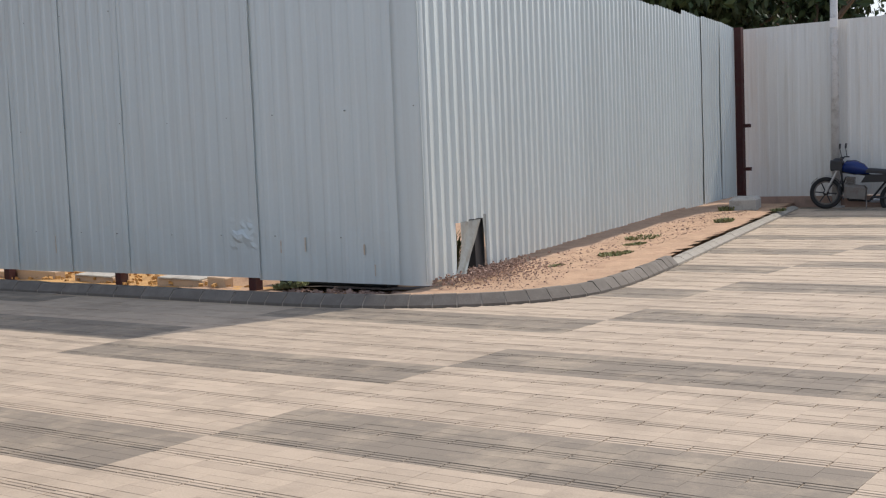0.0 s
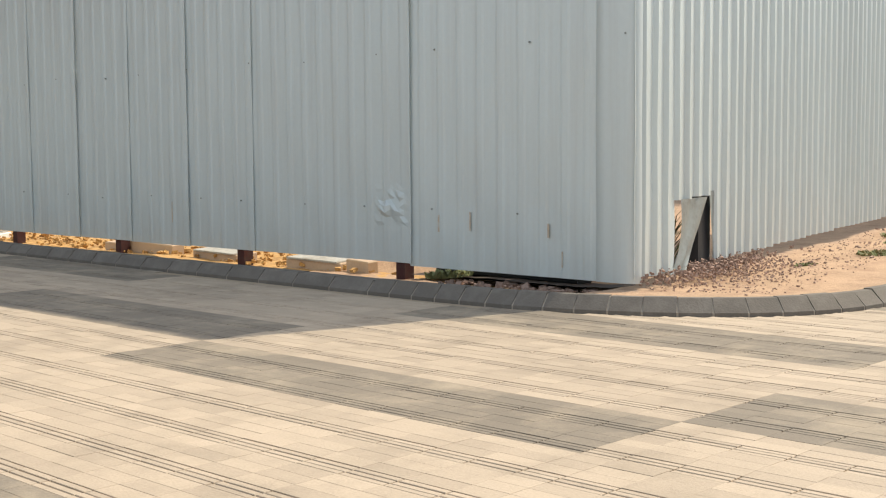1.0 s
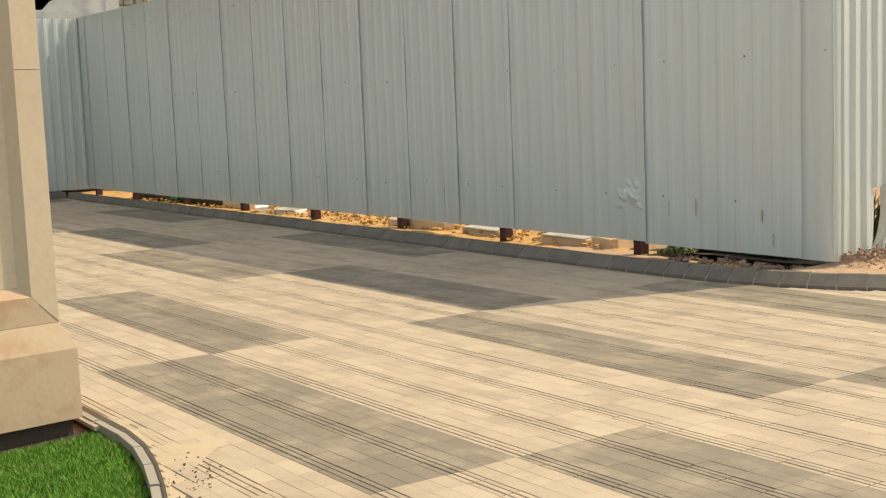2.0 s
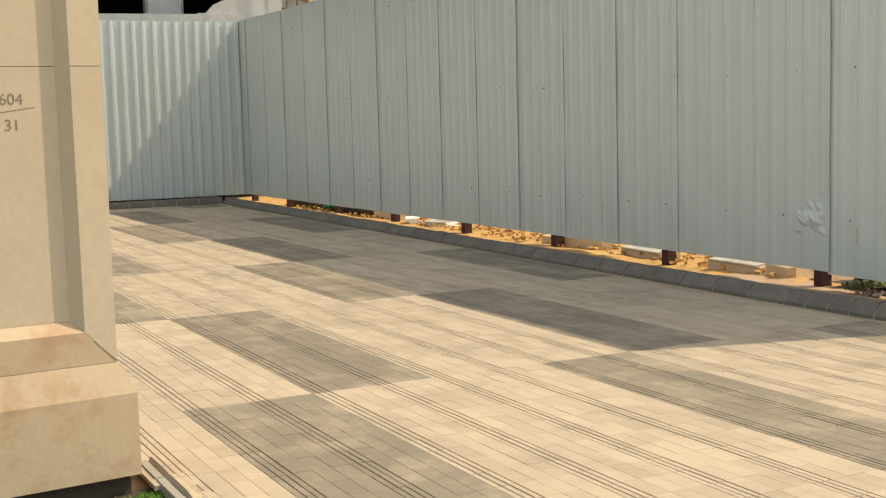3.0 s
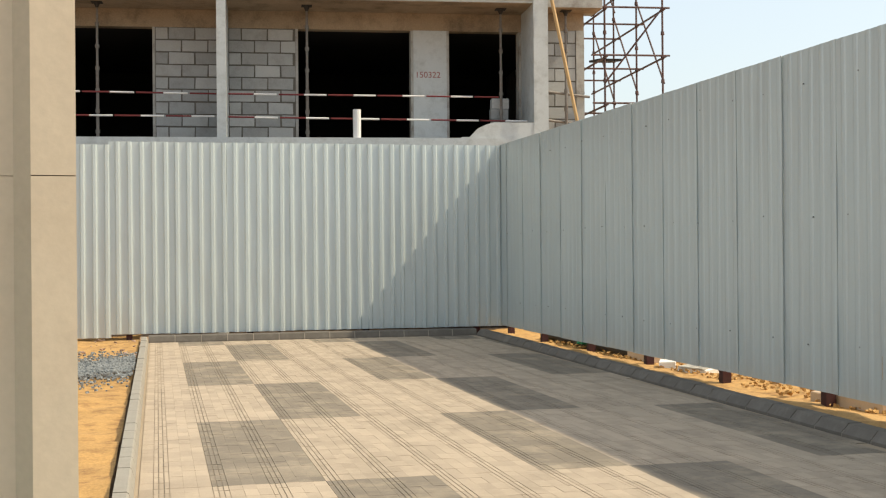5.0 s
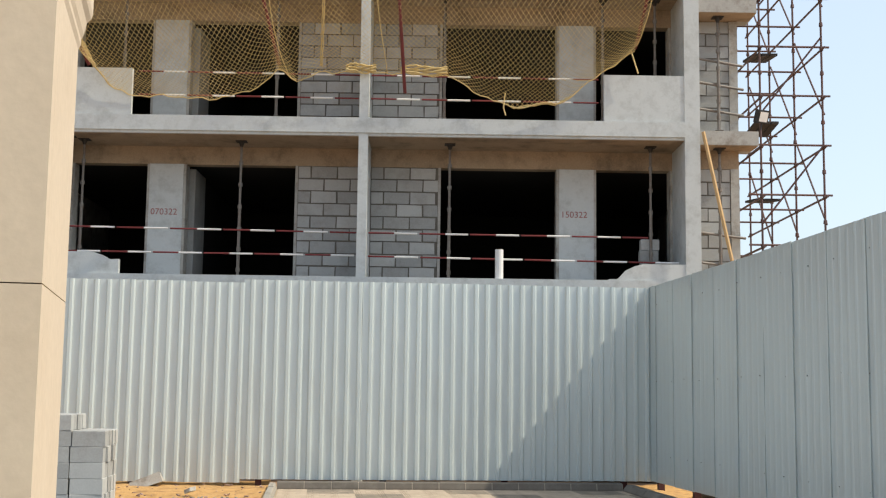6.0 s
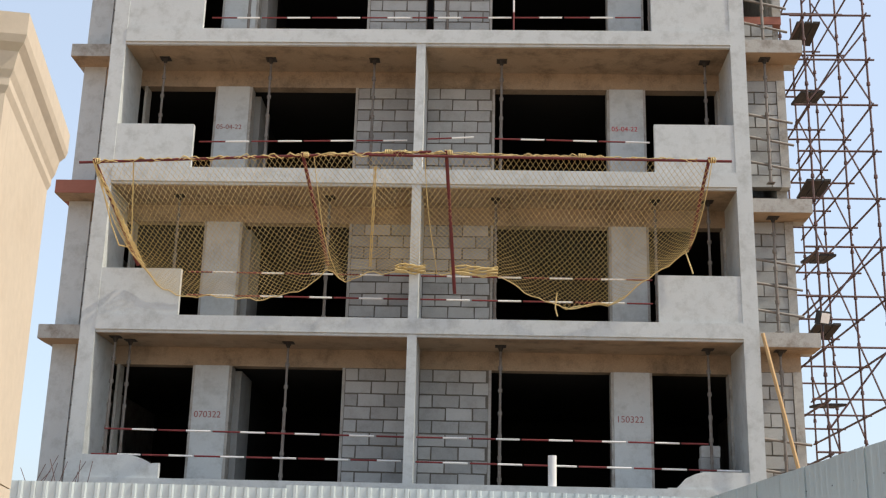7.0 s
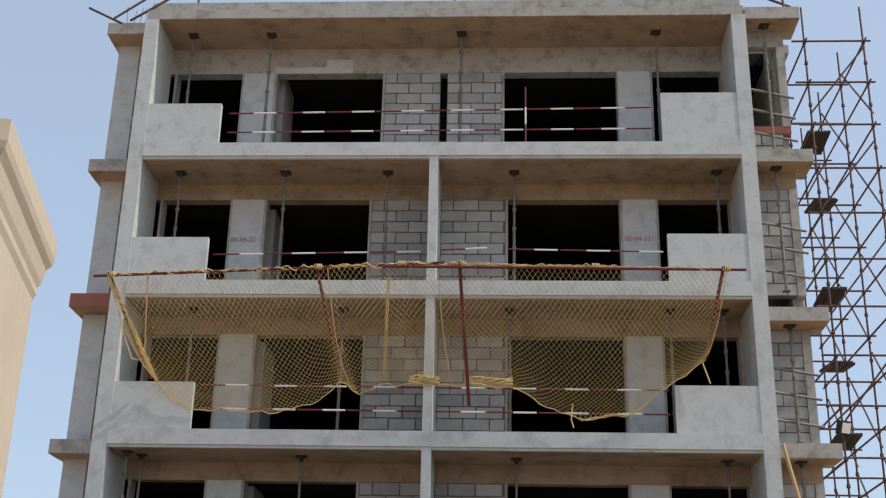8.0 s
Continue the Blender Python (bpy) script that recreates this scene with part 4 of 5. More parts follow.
net = thing("safety_net", "yellow rope catch net sagging below a red tube", "net", at=(1.4, NY, NZ))
o = Vector((1.4, NY, NZ))
mesh_shape = Shape()
NU, NV = 112, 23
for i in range(-NV, NU):
    for sgn in (1, -1):
        prev = None
        for j in range(NV + 1):
            k = i + j if sgn > 0 else i + NV - j
            if 0 <= k <= NU:
                p = net_at(k / NU, j / NV) - o
                if prev is not None:
                    mesh_shape.tube(prev, p, 0.0041, 3, caps=False)
                prev = p
            else:
                prev = None
part("netting", mesh_shape, NET, net, "fine yellow diamond netting")
edge = Shape()
for v in (0.0, 1.0):
    pts = [net_at(i / 80, v) - o + Vector((0, 0, 0.02 * math.sin(i * 2.1))) for i in range(81)]
    edge.line(pts, 0.010, 5)
for u in (0.0, 0.36, 0.54, 1.0):
    edge.line([net_at(u, j / 12) - o for j in range(13)], 0.008, 5)
edge.line([Vector((-3.95, NY, 9.03)) - o, Vector((-3.80, BY - 0.4, 8.1)) - o, Vector((-3.66, BY - 0.3, 7.75)) - o, Vector((-3.5, BY - 0.3, 7.72)) - o, Vector((-3.42, BY - 0.4, 8.0)) - o, Vector((-3.28, NY, 9.06)) - o], 0.012, 5)
edge.line([net_at(0.77 + 0.012 * i, 1.0) - o + Vector((0, -0.02, -0.03 * math.sin(i * 0.9))) for i in range(12)], 0.014, 5)
edge.line([Vector((4.25, BY - 0.2, 7.0)) - o, Vector((4.22, BY - 0.2, 6.72)) - o, Vector((4.26, BY - 0.2, 6.58)) - o], 0.013, 5)
edge.line([Vector((6.55, BY - 0.1, 7.85)) - o, Vector((6.68, BY - 0.1, 7.42)) - o], 0.014, 5)
part("border_rope", edge, NET, net, "thick yellow border rope")
rope, pleat = Shape(), Shape()         # net gathered along the left outrigger and the middle pleat
for k in range(5):
    rope.line([Vector((-3.97 + 0.068 * i + 0.03 * math.sin(i * 1.7 + 2 * k), NY + 0.09 * i + 0.03 * math.cos(i + k), 9.0 - 0.145 * i + 0.03 * math.sin(2 * i + k))) - o for i in range(12)], 0.013, 4)
    pleat.line([Vector((1.02 - 0.012 * i + 0.025 * math.sin(i * 1.3 + 2 * k), NY + 0.1 * i, 9.0 - 0.155 * i)) - o for i in range(11)], 0.008, 4)
part("gathered_edge", rope, NET, net, "bunched net along the outrigger")
part("gathered_pleat", pleat, NET, net, "bunched pleat of the net")
for ax, bx, bz in ((-3.98, -3.33, 7.43), (-0.28, 0.13, 7.48), (2.26, 2.43, 6.99), (6.85, 6.63, 7.89)):
    part("outrigger", Shape().tube(Vector((ax, NY - 0.04, top_line(ax) + 0.05)) - o, Vector((bx, BY - 0.1, bz)) - o, 0.032), RED_TUBE, net, "dark red steel outrigger")
part("top_tube", Shape().tube(Vector((-4.25, NY, 9.02)) - o, Vector((2.0, NY, 9.29)) - o, 0.026), RED_TUBE, net)
part("top_tube", Shape().tube(Vector((0.9, NY - 0.05, 9.20)) - o, Vector((7.24, NY, 9.17)) - o, 0.026), RED_TUBE, net)
gathered = Shape()
for k in range(4):
    gathered.line([Vector((-4.0 + 0.07 * i, NY + 0.03 * math.sin(i * 0.9 + k), top_line(-4.0 + 0.07 * i) + 0.01 + 0.045 * noise.noise((i * 0.45, k * 3.0, 1)) * 2)) - o for i in range(153)], 0.009, 4)
part("gathered_netting", gathered, NET, net, "netting wound along the top tube")
for ux in (-3.98, -0.28, 1.2, 2.26, 4.6, 6.85):
    lash = Shape()
    for k in range(4):
        lash.ring(Vector((ux + 0.03 * k, NY, top_line(ux) + 0.02)) - o, (1, 0.2 * k - 0.3, 0.1), 0.045, 0.013, 10, 5)
    part("lashing", lash, NET, net, "knotted yellow lashing")
for x0, x1, z in ((1.35, 1.9, 7.42), (2.35, 3.2, 7.40)):
    fold = Shape()
    for k in range(7):
        way = [Vector((x0 + (x1 - x0) * i / 6, BY - 0.16 - 0.03 * math.sin(i + k), z + 0.02 * k - 0.06 + 0.03 * math.sin(i * 1.3 + 2 * k))) - o for i in range(7)]
        fold.line(way, 0.018, 5)
    part("bunched_netting", fold, NET, net, "bunched folds of netting")

# ---- stone gatehouse ----
built = [ob for ob in scene.objects if ob not in built and ob.parent is None]
SITE = Matrix.Translation((1.65, 25.2, 0)) @ pose(0, 0, 0, 0, 0, -5.54) @ Matrix.Translation((-1.65 - 0.1, -25.2, -0.03))
for ob in built:                       # the block stands at a slight angle to the hoarding
    ob.matrix_basis = SITE @ ob.matrix_basis
STONE_TURN = 6.0
GU, GV0, GV1, GH = -0.063, 0.042, 0.62, 2.40     # stone body: side, front, back, height
gate = thing("stone_gatepost", "beige stone clad gate wall with a recessed panel and moulded cornice", "wall", at=(0.25, 5.90, 0))
gate.rotation_euler = (0, 0, radians(STONE_TURN))
FW, RW, RAIL, PAN = 0.125, 0.047, 0.648, 0.044      # frame width, splay width, top of the bottom rail, depth of the panel
# added block whose dark colour draws the shaded gap below the plinth
part("footing", Shape().box(-2.55, 0.035, -0.06, -0.035, 0.64, 0.046), DARK_SOIL_SHADE, gate, "recessed block, coloured dark for the shadow gap under the plinth")
plinth = Shape()
for x, y, z in ((0, 0, 0.046), (0, 0, 0.385), (GU, GV0, 0.513)):
    plinth.v += [(-2.6, y, z), (x, y, z), (x, 0.68 - y, z), (-2.6, 0.68 - y, z)]
for k in (0, 4):
    plinth.f += [(k + q, k + (q + 1) % 4, k + 4 + (q + 1) % 4, k + 4 + q) for q in range(4)]
plinth.f += [(8, 9, 10, 11), (3, 2, 1, 0)]
part("plinth", plinth, STONE_STAIN, gate, "stained stone plinth with a splayed top")
part("core", Shape().box(-2.5, GV0 + 0.070, 0.514, GU - 0.012, GV1 - 0.002, GH), STONE, gate, "smooth beige stone facing")
rail = Shape()
rail.add([(-2.5, GV0, 0.515), (GU, GV0, 0.515), (GU - FW, GV0, RAIL), (-2.5, GV0, RAIL), (-2.5, GV0 + PAN, RAIL + 0.045), (GU - FW - RW, GV0 + PAN, RAIL + 0.045)], [(0, 1, 2, 3), (3, 2, 5, 4)])
part("bottom_rail", rail, STONE_STAIN, gate, "mitred stone bottom rail with a sloping sill")
part("mitre_joint", Shape().add([(GU - 0.003, GV0 - 0.0012, 0.516), (GU + 0.001, GV0 - 0.0012, 0.519), (GU - FW * 0.72, GV0 - 0.0012, 0.6115), (GU - FW * 0.72 - 0.002, GV0 - 0.0012, 0.608)], [(0, 1, 2, 3)]), PEN, gate)
zs = [0.515, 1.70, GH - 0.001]
for n, (a, b) in enumerate(zip(zs, zs[1:])):
    lo = RAIL if n == 0 else a
    front = Shape()                    # mitred at the foot of the lower stone
    front.add([(GU, GV0, a + 0.0015), (GU, GV0, b - 0.0015), (GU - FW, GV0, b - 0.0015), (GU - FW, GV0, lo + 0.0015),
               (GU, GV0 + 0.069, a + 0.0015), (GU, GV0 + 0.069, b - 0.0015), (GU - FW, GV0 + 0.069, b - 0.0015), (GU - FW, GV0 + 0.069, lo + 0.0015)],
              [(0, 1, 2, 3), (4, 7, 6, 5), (0, 4, 5, 1), (1, 5, 6, 2), (2, 6, 7, 3), (3, 7, 4, 0)])
    part("frame_stone", front, STONE, gate)
    foot = lo + (0.045 if n == 0 else 0)
    part("reveal_strip", Shape().add([(GU - FW, GV0 + 0.001, lo), (GU - FW - RW, GV0 + PAN, foot), (GU - FW - RW, GV0 + PAN, b), (GU - FW, GV0 + 0.001, b)], [(0, 1, 2, 3)]), STONE, gate)
    part("side_stone", Shape().box(GU - 0.011, GV0 + 0.0695, a + 0.0015, GU, GV1, b - 0.0015), STONE, gate)
    part("panel_stone", Shape().box(-2.5, GV0 + PAN, foot + 0.0012, GU - FW - RW, GV0 + 0.0695, b - 0.0012), STONE, gate)
prof = [(0.0, 2.39), (0.006, 2.405), (0.006, 2.42), (0.012, 2.435), (0.018, 2.47), (0.028, 2.485), (0.032, 2.50), (0.032, 2.545), (0.0, 2.545)]
cs = Shape()
outline = [(-2.5, GV0), (GU, GV0), (GU, GV1), (-2.5, GV1)]
away = [(-1, -1), (1, -1), (1, 1), (-1, 1)]
for o_, z in prof:
    cs.v += [(x + o_ * ax, y + o_ * ay, z) for (x, y), (ax, ay) in zip(outline, away)]
for i in range(len(prof) - 1):
    cs.f += [(4 * i + j, 4 * i + (j + 1) % 4, 4 * i + 4 + (j + 1) % 4, 4 * i + 4 + j) for j in range(4)]
cs.f.append(tuple(range(4 * len(prof) - 4, 4 * len(prof))))
part("cornice", cs, STONE, gate, "moulded stone cornice")
part("coping", Shape().bevel_box(-2.45, GV0 + 0.02, 2.5455, GU - 0.02, GV1 - 0.02, 2.57, 0.03), STONE_STAIN, gate, "weathered coping stone")


def writing(text, size, mat, name, parent, at, turn=(90, 0, 0), label="", depth=0.0004):
    """Letters of the built-in font, as a mesh."""
    cu = bpy.data.curves.new(name, "FONT")
    cu.body, cu.size, cu.extrude = text, size, depth
    ob = new(name, cu)
    me = bpy.data.meshes.new_from_object(ob.evaluated_get(bpy.context.evaluated_depsgraph_get()))
    bpy.data.objects.remove(ob)
    me.materials.clear()
    me.materials.append(mat)
    out = new(name, me)
    out.parent = parent
    out.matrix_basis = pose(*at, *turn)
    if label:
        tagged(out, label)
    return out


writing("604", 0.062, PEN, "pencil_writing", gate, (-0.455, GV0 + PAN - 0.0007, 1.555), (90, 0, 0), "pencilled number on the stone")
writing("31", 0.062, PEN, "pencil_writing", gate, (-0.44, GV0 + PAN - 0.0007, 1.455), (90, 0, 0))
part("pencil_line", Shape().box(-0.085, -0.0004, -0.0014, 0.085, 0.0004, 0.0014, pose(-0.405, GV0 + PAN - 0.0007, 1.532, 0, -8, 0)), PEN, gate)
for text, x, z, mat in (("070322", -2.40, 4.88, STENCIL), ("150322", 5.40, 4.93, STENCIL), ("05-04-22", -2.42, 10.62, STENCIL), ("05-04-22", 5.40, 10.65, RED_STENCIL)):
    writing(text, 0.17 if "-" not in text else 0.14, mat, "stencilled_date", house, (x - 1.7, BACK - 0.034 - 30, z), (90, 0, 0), "stencilled casting date")

# ---- lawn ----
def lawn_keep(x, y):
    return x < lawn_edge(y) + 0.022 and y < 5.88 + (x - 0.27) * 0.12


lawn = rough_sheet(-5.0, 0.5, 1.2, 5.98, 0.05, 0.008, -0.045, 2.0, lambda x, y: x < lawn_edge(y) + 0.05 and y < 5.95 + (x - 0.27) * 0.12)
solid("lawn_soil", lawn, DARK_SOIL_SHADE, "dark soil under the lawn", kind="structure", smooth=True)
blades = Shape()
g_rnd = random.Random(9)
straw = Shape()
for n in range(125000):
    x, y = g_rnd.uniform(-1.2, 0.34), g_rnd.uniform(3.1, 5.92)
    ragged = 0.008 + 0.05 * abs(noise.noise((x * 6, y * 6, 1)))
    if not lawn_keep(x + ragged, y + 0.02):
        continue
    tall = 0.75 + 0.5 * noise.noise((x * 5, y * 5, 7))
    h, a = g_rnd.uniform(0.022, 0.050) * tall, g_rnd.uniform(0, 6.28)
    w = g_rnd.uniform(0.0016, 0.003)
    dx, dy = math.cos(a) * w, math.sin(a) * w
    lx, ly = g_rnd.uniform(-0.022, 0.022), g_rnd.uniform(-0.022, 0.022)
    dry = n % 23 == 0 and noise.noise((x * 4, y * 4, 3)) > -0.1
    (straw if dry else blades).add([(x - dx, y - dy, -0.05), (x + dx, y + dy, -0.05), (x + lx * 0.5 + dx * 0.7, y + ly * 0.5 + dy * 0.7, h * 0.6 - 0.05), (x + lx, y + ly, h - 0.05), (x + lx * 0.5 - dx * 0.7, y + ly * 0.5 - dy * 0.7, h * 0.6 - 0.05)],
                                   [(0, 1, 2, 4), (4, 2, 3)])
solid("dry_grass", straw, STRAW, "dry yellow blades scattered through the lawn", "grass", kind="stuff")
for _ in range(30000):
    x, y = g_rnd.uniform(-5.0, -1.15), g_rnd.uniform(1.3, 5.8)
    if not lawn_keep(x + 0.03, y):
        continue
    t, h = g_rnd.uniform(0, 6.28), g_rnd.uniform(0.03, 0.06)
    dx, dy = math.cos(t) * 0.012, math.sin(t) * 0.012
    blades.add([(x - dx, y - dy, -0.05), (x + dx, y + dy, -0.05), (x - 3 * dy, y + 3 * dx, h - 0.05)], [(0, 1, 2)])
for _ in range(12000):
    x, y = g_rnd.uniform(-1.6, 0.3), g_rnd.uniform(1.3, 3.2)
    if not lawn_keep(x + 0.03, y):
        continue
    t, h = g_rnd.uniform(0, 6.28), g_rnd.uniform(0.03, 0.06)
    dx, dy = math.cos(t) * 0.01, math.sin(t) * 0.01
    blades.add([(x - dx, y - dy, -0.05), (x + dx, y + dy, -0.05), (x - 3 * dy, y + 3 * dx, h - 0.05)], [(0, 1, 2)])
solid("grass", blades, GRASS, "short bright green lawn grass", "grass", kind="stuff")

# ---- rubble, weeds and debris ----
r2 = random.Random(21)
heap = Shape()
for _ in range(1500):
    d = abs(r2.gauss(1.25, 0.6))
    off = abs(r2.gauss(0, 0.30))
    p = Vector((*CORNER, 0)) + cw * d + Vector((0.187, -0.982, 0)) * off
    s = r2.uniform(0.006, 0.026) * (1.3 if off < 0.2 else 0.8)
    heap.chunk((p.x, p.y, 0.11 + r2.uniform(0, 0.09) * max(0, 1 - off * 2.2)), (s, s * r2.uniform(0.5, 1), s * 0.7), r2)
for _ in range(1800):
    d = r2.uniform(0.0, 13.5)
    p = Vector((*CORNER, 0)) + cw * d + Vector((0.187, -0.982, 0)) * r2.uniform(0.0, 0.9)
    s = r2.uniform(0.004, 0.016) if r2.random() < 0.95 else r2.uniform(0.016, 0.04)
    if not kerb_side(p.x, p.y - 0.12):
        heap.chunk((p.x, p.y, 0.09 + 0.03 * noise.noise((p.x * 0.9 + 3, p.y * 0.9, 3))), (s, s, s * 0.6), r2)
for _ in range(150):
    y = r2.uniform(6.35, 8.0)
    s = r2.uniform(0.01, 0.045) if r2.random() < 0.85 else r2.uniform(0.05, 0.09)
    heap.chunk((6.34 + r2.uniform(-0.08, 0.2), y, 0.03), (s, s, s * 0.7), r2)
solid("rubble_heap", heap, RUBBLE, "broken brick and stone rubble along the hoarding foot", "rubble", kind="stuff")


def weed_patch(x, y, z, r, n, tall, seed):
    q = random.Random(seed)
    s = Shape()
    for _ in range(n):
        a, d = q.uniform(0, 6.28), r * math.sqrt(q.random())
        px, py = x + d * math.cos(a) * 1.5, y + d * math.sin(a) * 0.7
        h, w, t = q.uniform(0.3, 1) * tall, q.uniform(0.006, 0.016), q.uniform(0, 6.28)
        lx, ly = math.cos(t) * h * 0.8, math.sin(t) * h * 0.8
        cx, cy = -math.sin(t) * w, math.cos(t) * w
        s.add([(px - cx, py - cy, z), (px + cx, py + cy, z), (px + lx * 0.6 + cx, py + ly * 0.6 + cy, z + h * 0.7), (px + lx, py + ly, z + h), (px + lx * 0.6 - cx, py + ly * 0.6 - cy, z + h * 0.7)],
              [(0, 1, 2, 4), (4, 2, 3)])
    return solid("weed_patch", s, WEED, "low straggling green weeds in the sand", "weeds", "weeds in the verge", kind="stuff")


for n, (d, off, r, tall) in enumerate(((3.6, 0.75, 0.28, 0.05), (6.0, 0.45, 0.35, 0.06), (9.2, 0.9, 0.22, 0.10), (12.4, 0.35, 0.25, 0.14), (5.0, 0.6, 0.2, 0.03), (12.0, 1.3, 0.2, 0.08), (2.2, 0.5, 0.12, 0.03))):
    p = Vector((*CORNER, 0)) + cw * d + Vector((0.187, -0.982, 0)) * off
    weed_patch(p.x, p.y, 0.085, r * 0.8, 220, tall * 0.7, n)
weed_patch(6.35, 7.9, 0.07, 0.15, 160, 0.06, 31)
weed_patch(7.95, 7.3, 0.0, 0.25, 260, 0.6, 32)
solid("loose_block", Shape().bevel_box(-0.1, -0.06, 0, 0.1, 0.06, 0.13, 0.01, pose(7.72, 6.75, 0.06, 14, 10, 30)), CONCRETE_PALE, "pale broken block lying behind the torn sheet", "block")

# lying behind the raised sheets
for x, y, sx, sy, top, turn, mat, label in ((6.72, 9.72, 0.34, 0.62, 0.085, 8, CARDBOARD, "pale topped stone slab lying in the sand"), (6.62, 9.15, 0.10, 0.30, 0.11, -6, CARDBOARD, "beige stone offcut"),
                                            (6.70, 11.15, 0.26, 0.60, 0.075, 6, CARDBOARD, "pale topped stone slab lying in the sand"), (6.64, 12.22, 0.14, 0.75, 0.12, 2, CARDBOARD, "beige stone offcut"),
                                            (6.66, 12.85, 0.16, 0.35, 0.09, 14, CARDBOARD, "beige stone offcut"), (6.72, 15.9, 0.3, 0.4, 0.06, 30, WHITE_PAINT, "pale stone slab lying in the sand"),
                                            (6.64, 17.4, 0.16, 0.7, 0.13, 3, CARDBOARD, "beige stone offcut"), (6.60, 16.55, 0.2, 0.3, 0.09, -25, WHITE_PAINT, "pale stone slab lying in the sand")):
    solid("stone_slab", Shape().bevel_box(-sx / 2, -sy / 2, -0.06, sx / 2, sy / 2, top, 0.008, pose(x, y, 0.0, 2, -3, turn)), mat, label, "stone", "offcuts behind the hoarding")
    if top < 0.09:
        solid("white_tile", Shape().bevel_box(-sx / 2 - 0.02, -sy / 2 + 0.03, top + 0.001, sx / 2 - 0.03, sy / 2 - 0.02, top + 0.016, 0.004, pose(x, y, 0.0, 2, -3, turn)), CONCRETE, "grey tile lying on a stone offcut", "tile", "tiles behind the hoarding")
# mound added in a dark colour to paint the shadow in the slit
gap_shade_bank = rough_sheet(6.46, 7.3, 6.5, 8.42, 0.08, 0.03, 0.06, 12.0)
solid("gap_shade_bank", gap_shade_bank, DARK_SOIL_SHADE, "dark bank that draws the gap shadow under the raised sheets", kind="structure", smooth=True)
clods = Shape()
for _ in range(900):
    y = r2.uniform(8.6, 21.5)
    s = r2.uniform(0.01, 0.05)
    clods.chunk((r2.uniform(6.45, 7.3), y, 0.01 + 0.03 * noise.noise((y * 2, 1, 1)) + r2.uniform(0, 0.03)), (s * 1.4, s, s * 0.8), r2)
solid("earth_clods", clods, SAND, "orange earth clods behind the hoarding", "soil", kind="stuff")
solid("dark_pipe", Shape().tube((6.70, 6.9, 0.12), (6.72, 8.3, 0.12), 0.1, 12), BLACK_PLASTIC, "black pipe lying behind the hoarding", "pipe")
solid("dark_pipe", Shape().tube((6.72, 17.9, 0.1), (6.72, 21.6, 0.1), 0.11, 12), BLACK_PLASTIC, "black pipe lying behind the hoarding", "pipe")
crumple = Shape()
for _ in range(26):
    crumple.chunk((6.62 + r2.uniform(-0.08, 0.08), 19.5 + r2.uniform(-0.16, 0.16), 0.14 + r2.uniform(-0.04, 0.06)), (0.12, 0.14, 0.06), r2)
solid("plastic_sheet", crumple, GREEN_PLASTIC, "crumpled green plastic sheeting", "plastic")
wood = Shape()
for _ in range(14):
    a = r2.uniform(-0.5, 0.5)
    y = r2.uniform(14.9, 16.4)
    wood.tube((6.65, y, 0.12), (6.65 + 0.5 * math.cos(a), y + 0.5 * math.sin(a), 0.17), 0.012, 5)
solid("wood_scraps", wood, TIMBER, "scattered pale wood scraps in the sand", "wood", kind="stuff")

# grey gravel and stones beside the paving
def gravel_mid(x):
    return 17.6 + 0.18 * (x + 3) + 0.3 * math.sin(x * 1.7)


gravel_bed = rough_sheet(-6.8, 0.10, 14.8, 20.6, 0.09, 0.03, 0.075, 17.0, lambda x, y: abs(y - gravel_mid(x)) < 1.25 + 0.7 * noise.noise((x * 1.3, y * 1.3, 6)))
solid("gravel_bed", gravel_bed, GRAVEL, "grey stone dust under the gravel", kind="structure", smooth=True)
gravel = Shape()
for _ in range(11000):
    x = r2.uniform(-4.5, 0.12)
    y = gravel_mid(x) + r2.gauss(0, 0.95)
    if not 14.9 < y < 20.4:
        continue
    s = r2.uniform(0.012, 0.04)
    gravel.chunk((x, y, 0.075 + 0.03 * noise.noise((x * 0.9 + 17, y * 0.9, 17))), (s, s, s * 0.7), r2)
solid("gravel_patch", gravel, GRAVEL, "grey crushed stone spread over the sand", "gravel", kind="stuff")
for x, y, s in ((-1.3, 16.3, 0.34), (-2.1, 19.6, 0.25), (-2.5, 18.9, 0.32), (-0.9, 21.2, 0.14), (-2.0, 20.6, 0.16), (-1.7, 22.9, 0.4)):
    q = Shape()
    q.chunk((x, y, 0.12), (s * 1.5, s, s * 0.5), r2)
    solid("broken_slab", q, CONCRETE_PALE if y < 21 else CONCRETE, "pale broken slab on the gravel", "stone", "pale stones beside the paving")
bits = Shape()
for _ in range(160):
    s = r2.uniform(0.01, 0.05)
    bits.chunk((r2.uniform(-5, 0.1), r2.uniform(19.5, 23.3), 0.06), (s * 1.6, s, s * 0.5), r2)
solid("stone_chips", bits, RUBBLE, "small chips scattered on the sand", "stones", kind="stuff")
litter = Shape()
for _ in range(60):
    s = r2.uniform(0.003, 0.009)
    y = r2.gauss(4.75, 0.14)
    litter.chunk((lawn_edge(y) + 0.20 + r2.gauss(0, 0.05), y, 0.004), (s * 1.8, s, s * 0.5), r2)
solid("soil_crumbs", litter, DARK_SOIL_SHADE, "crumbs of soil scattered on the paving", "soil", kind="stuff")

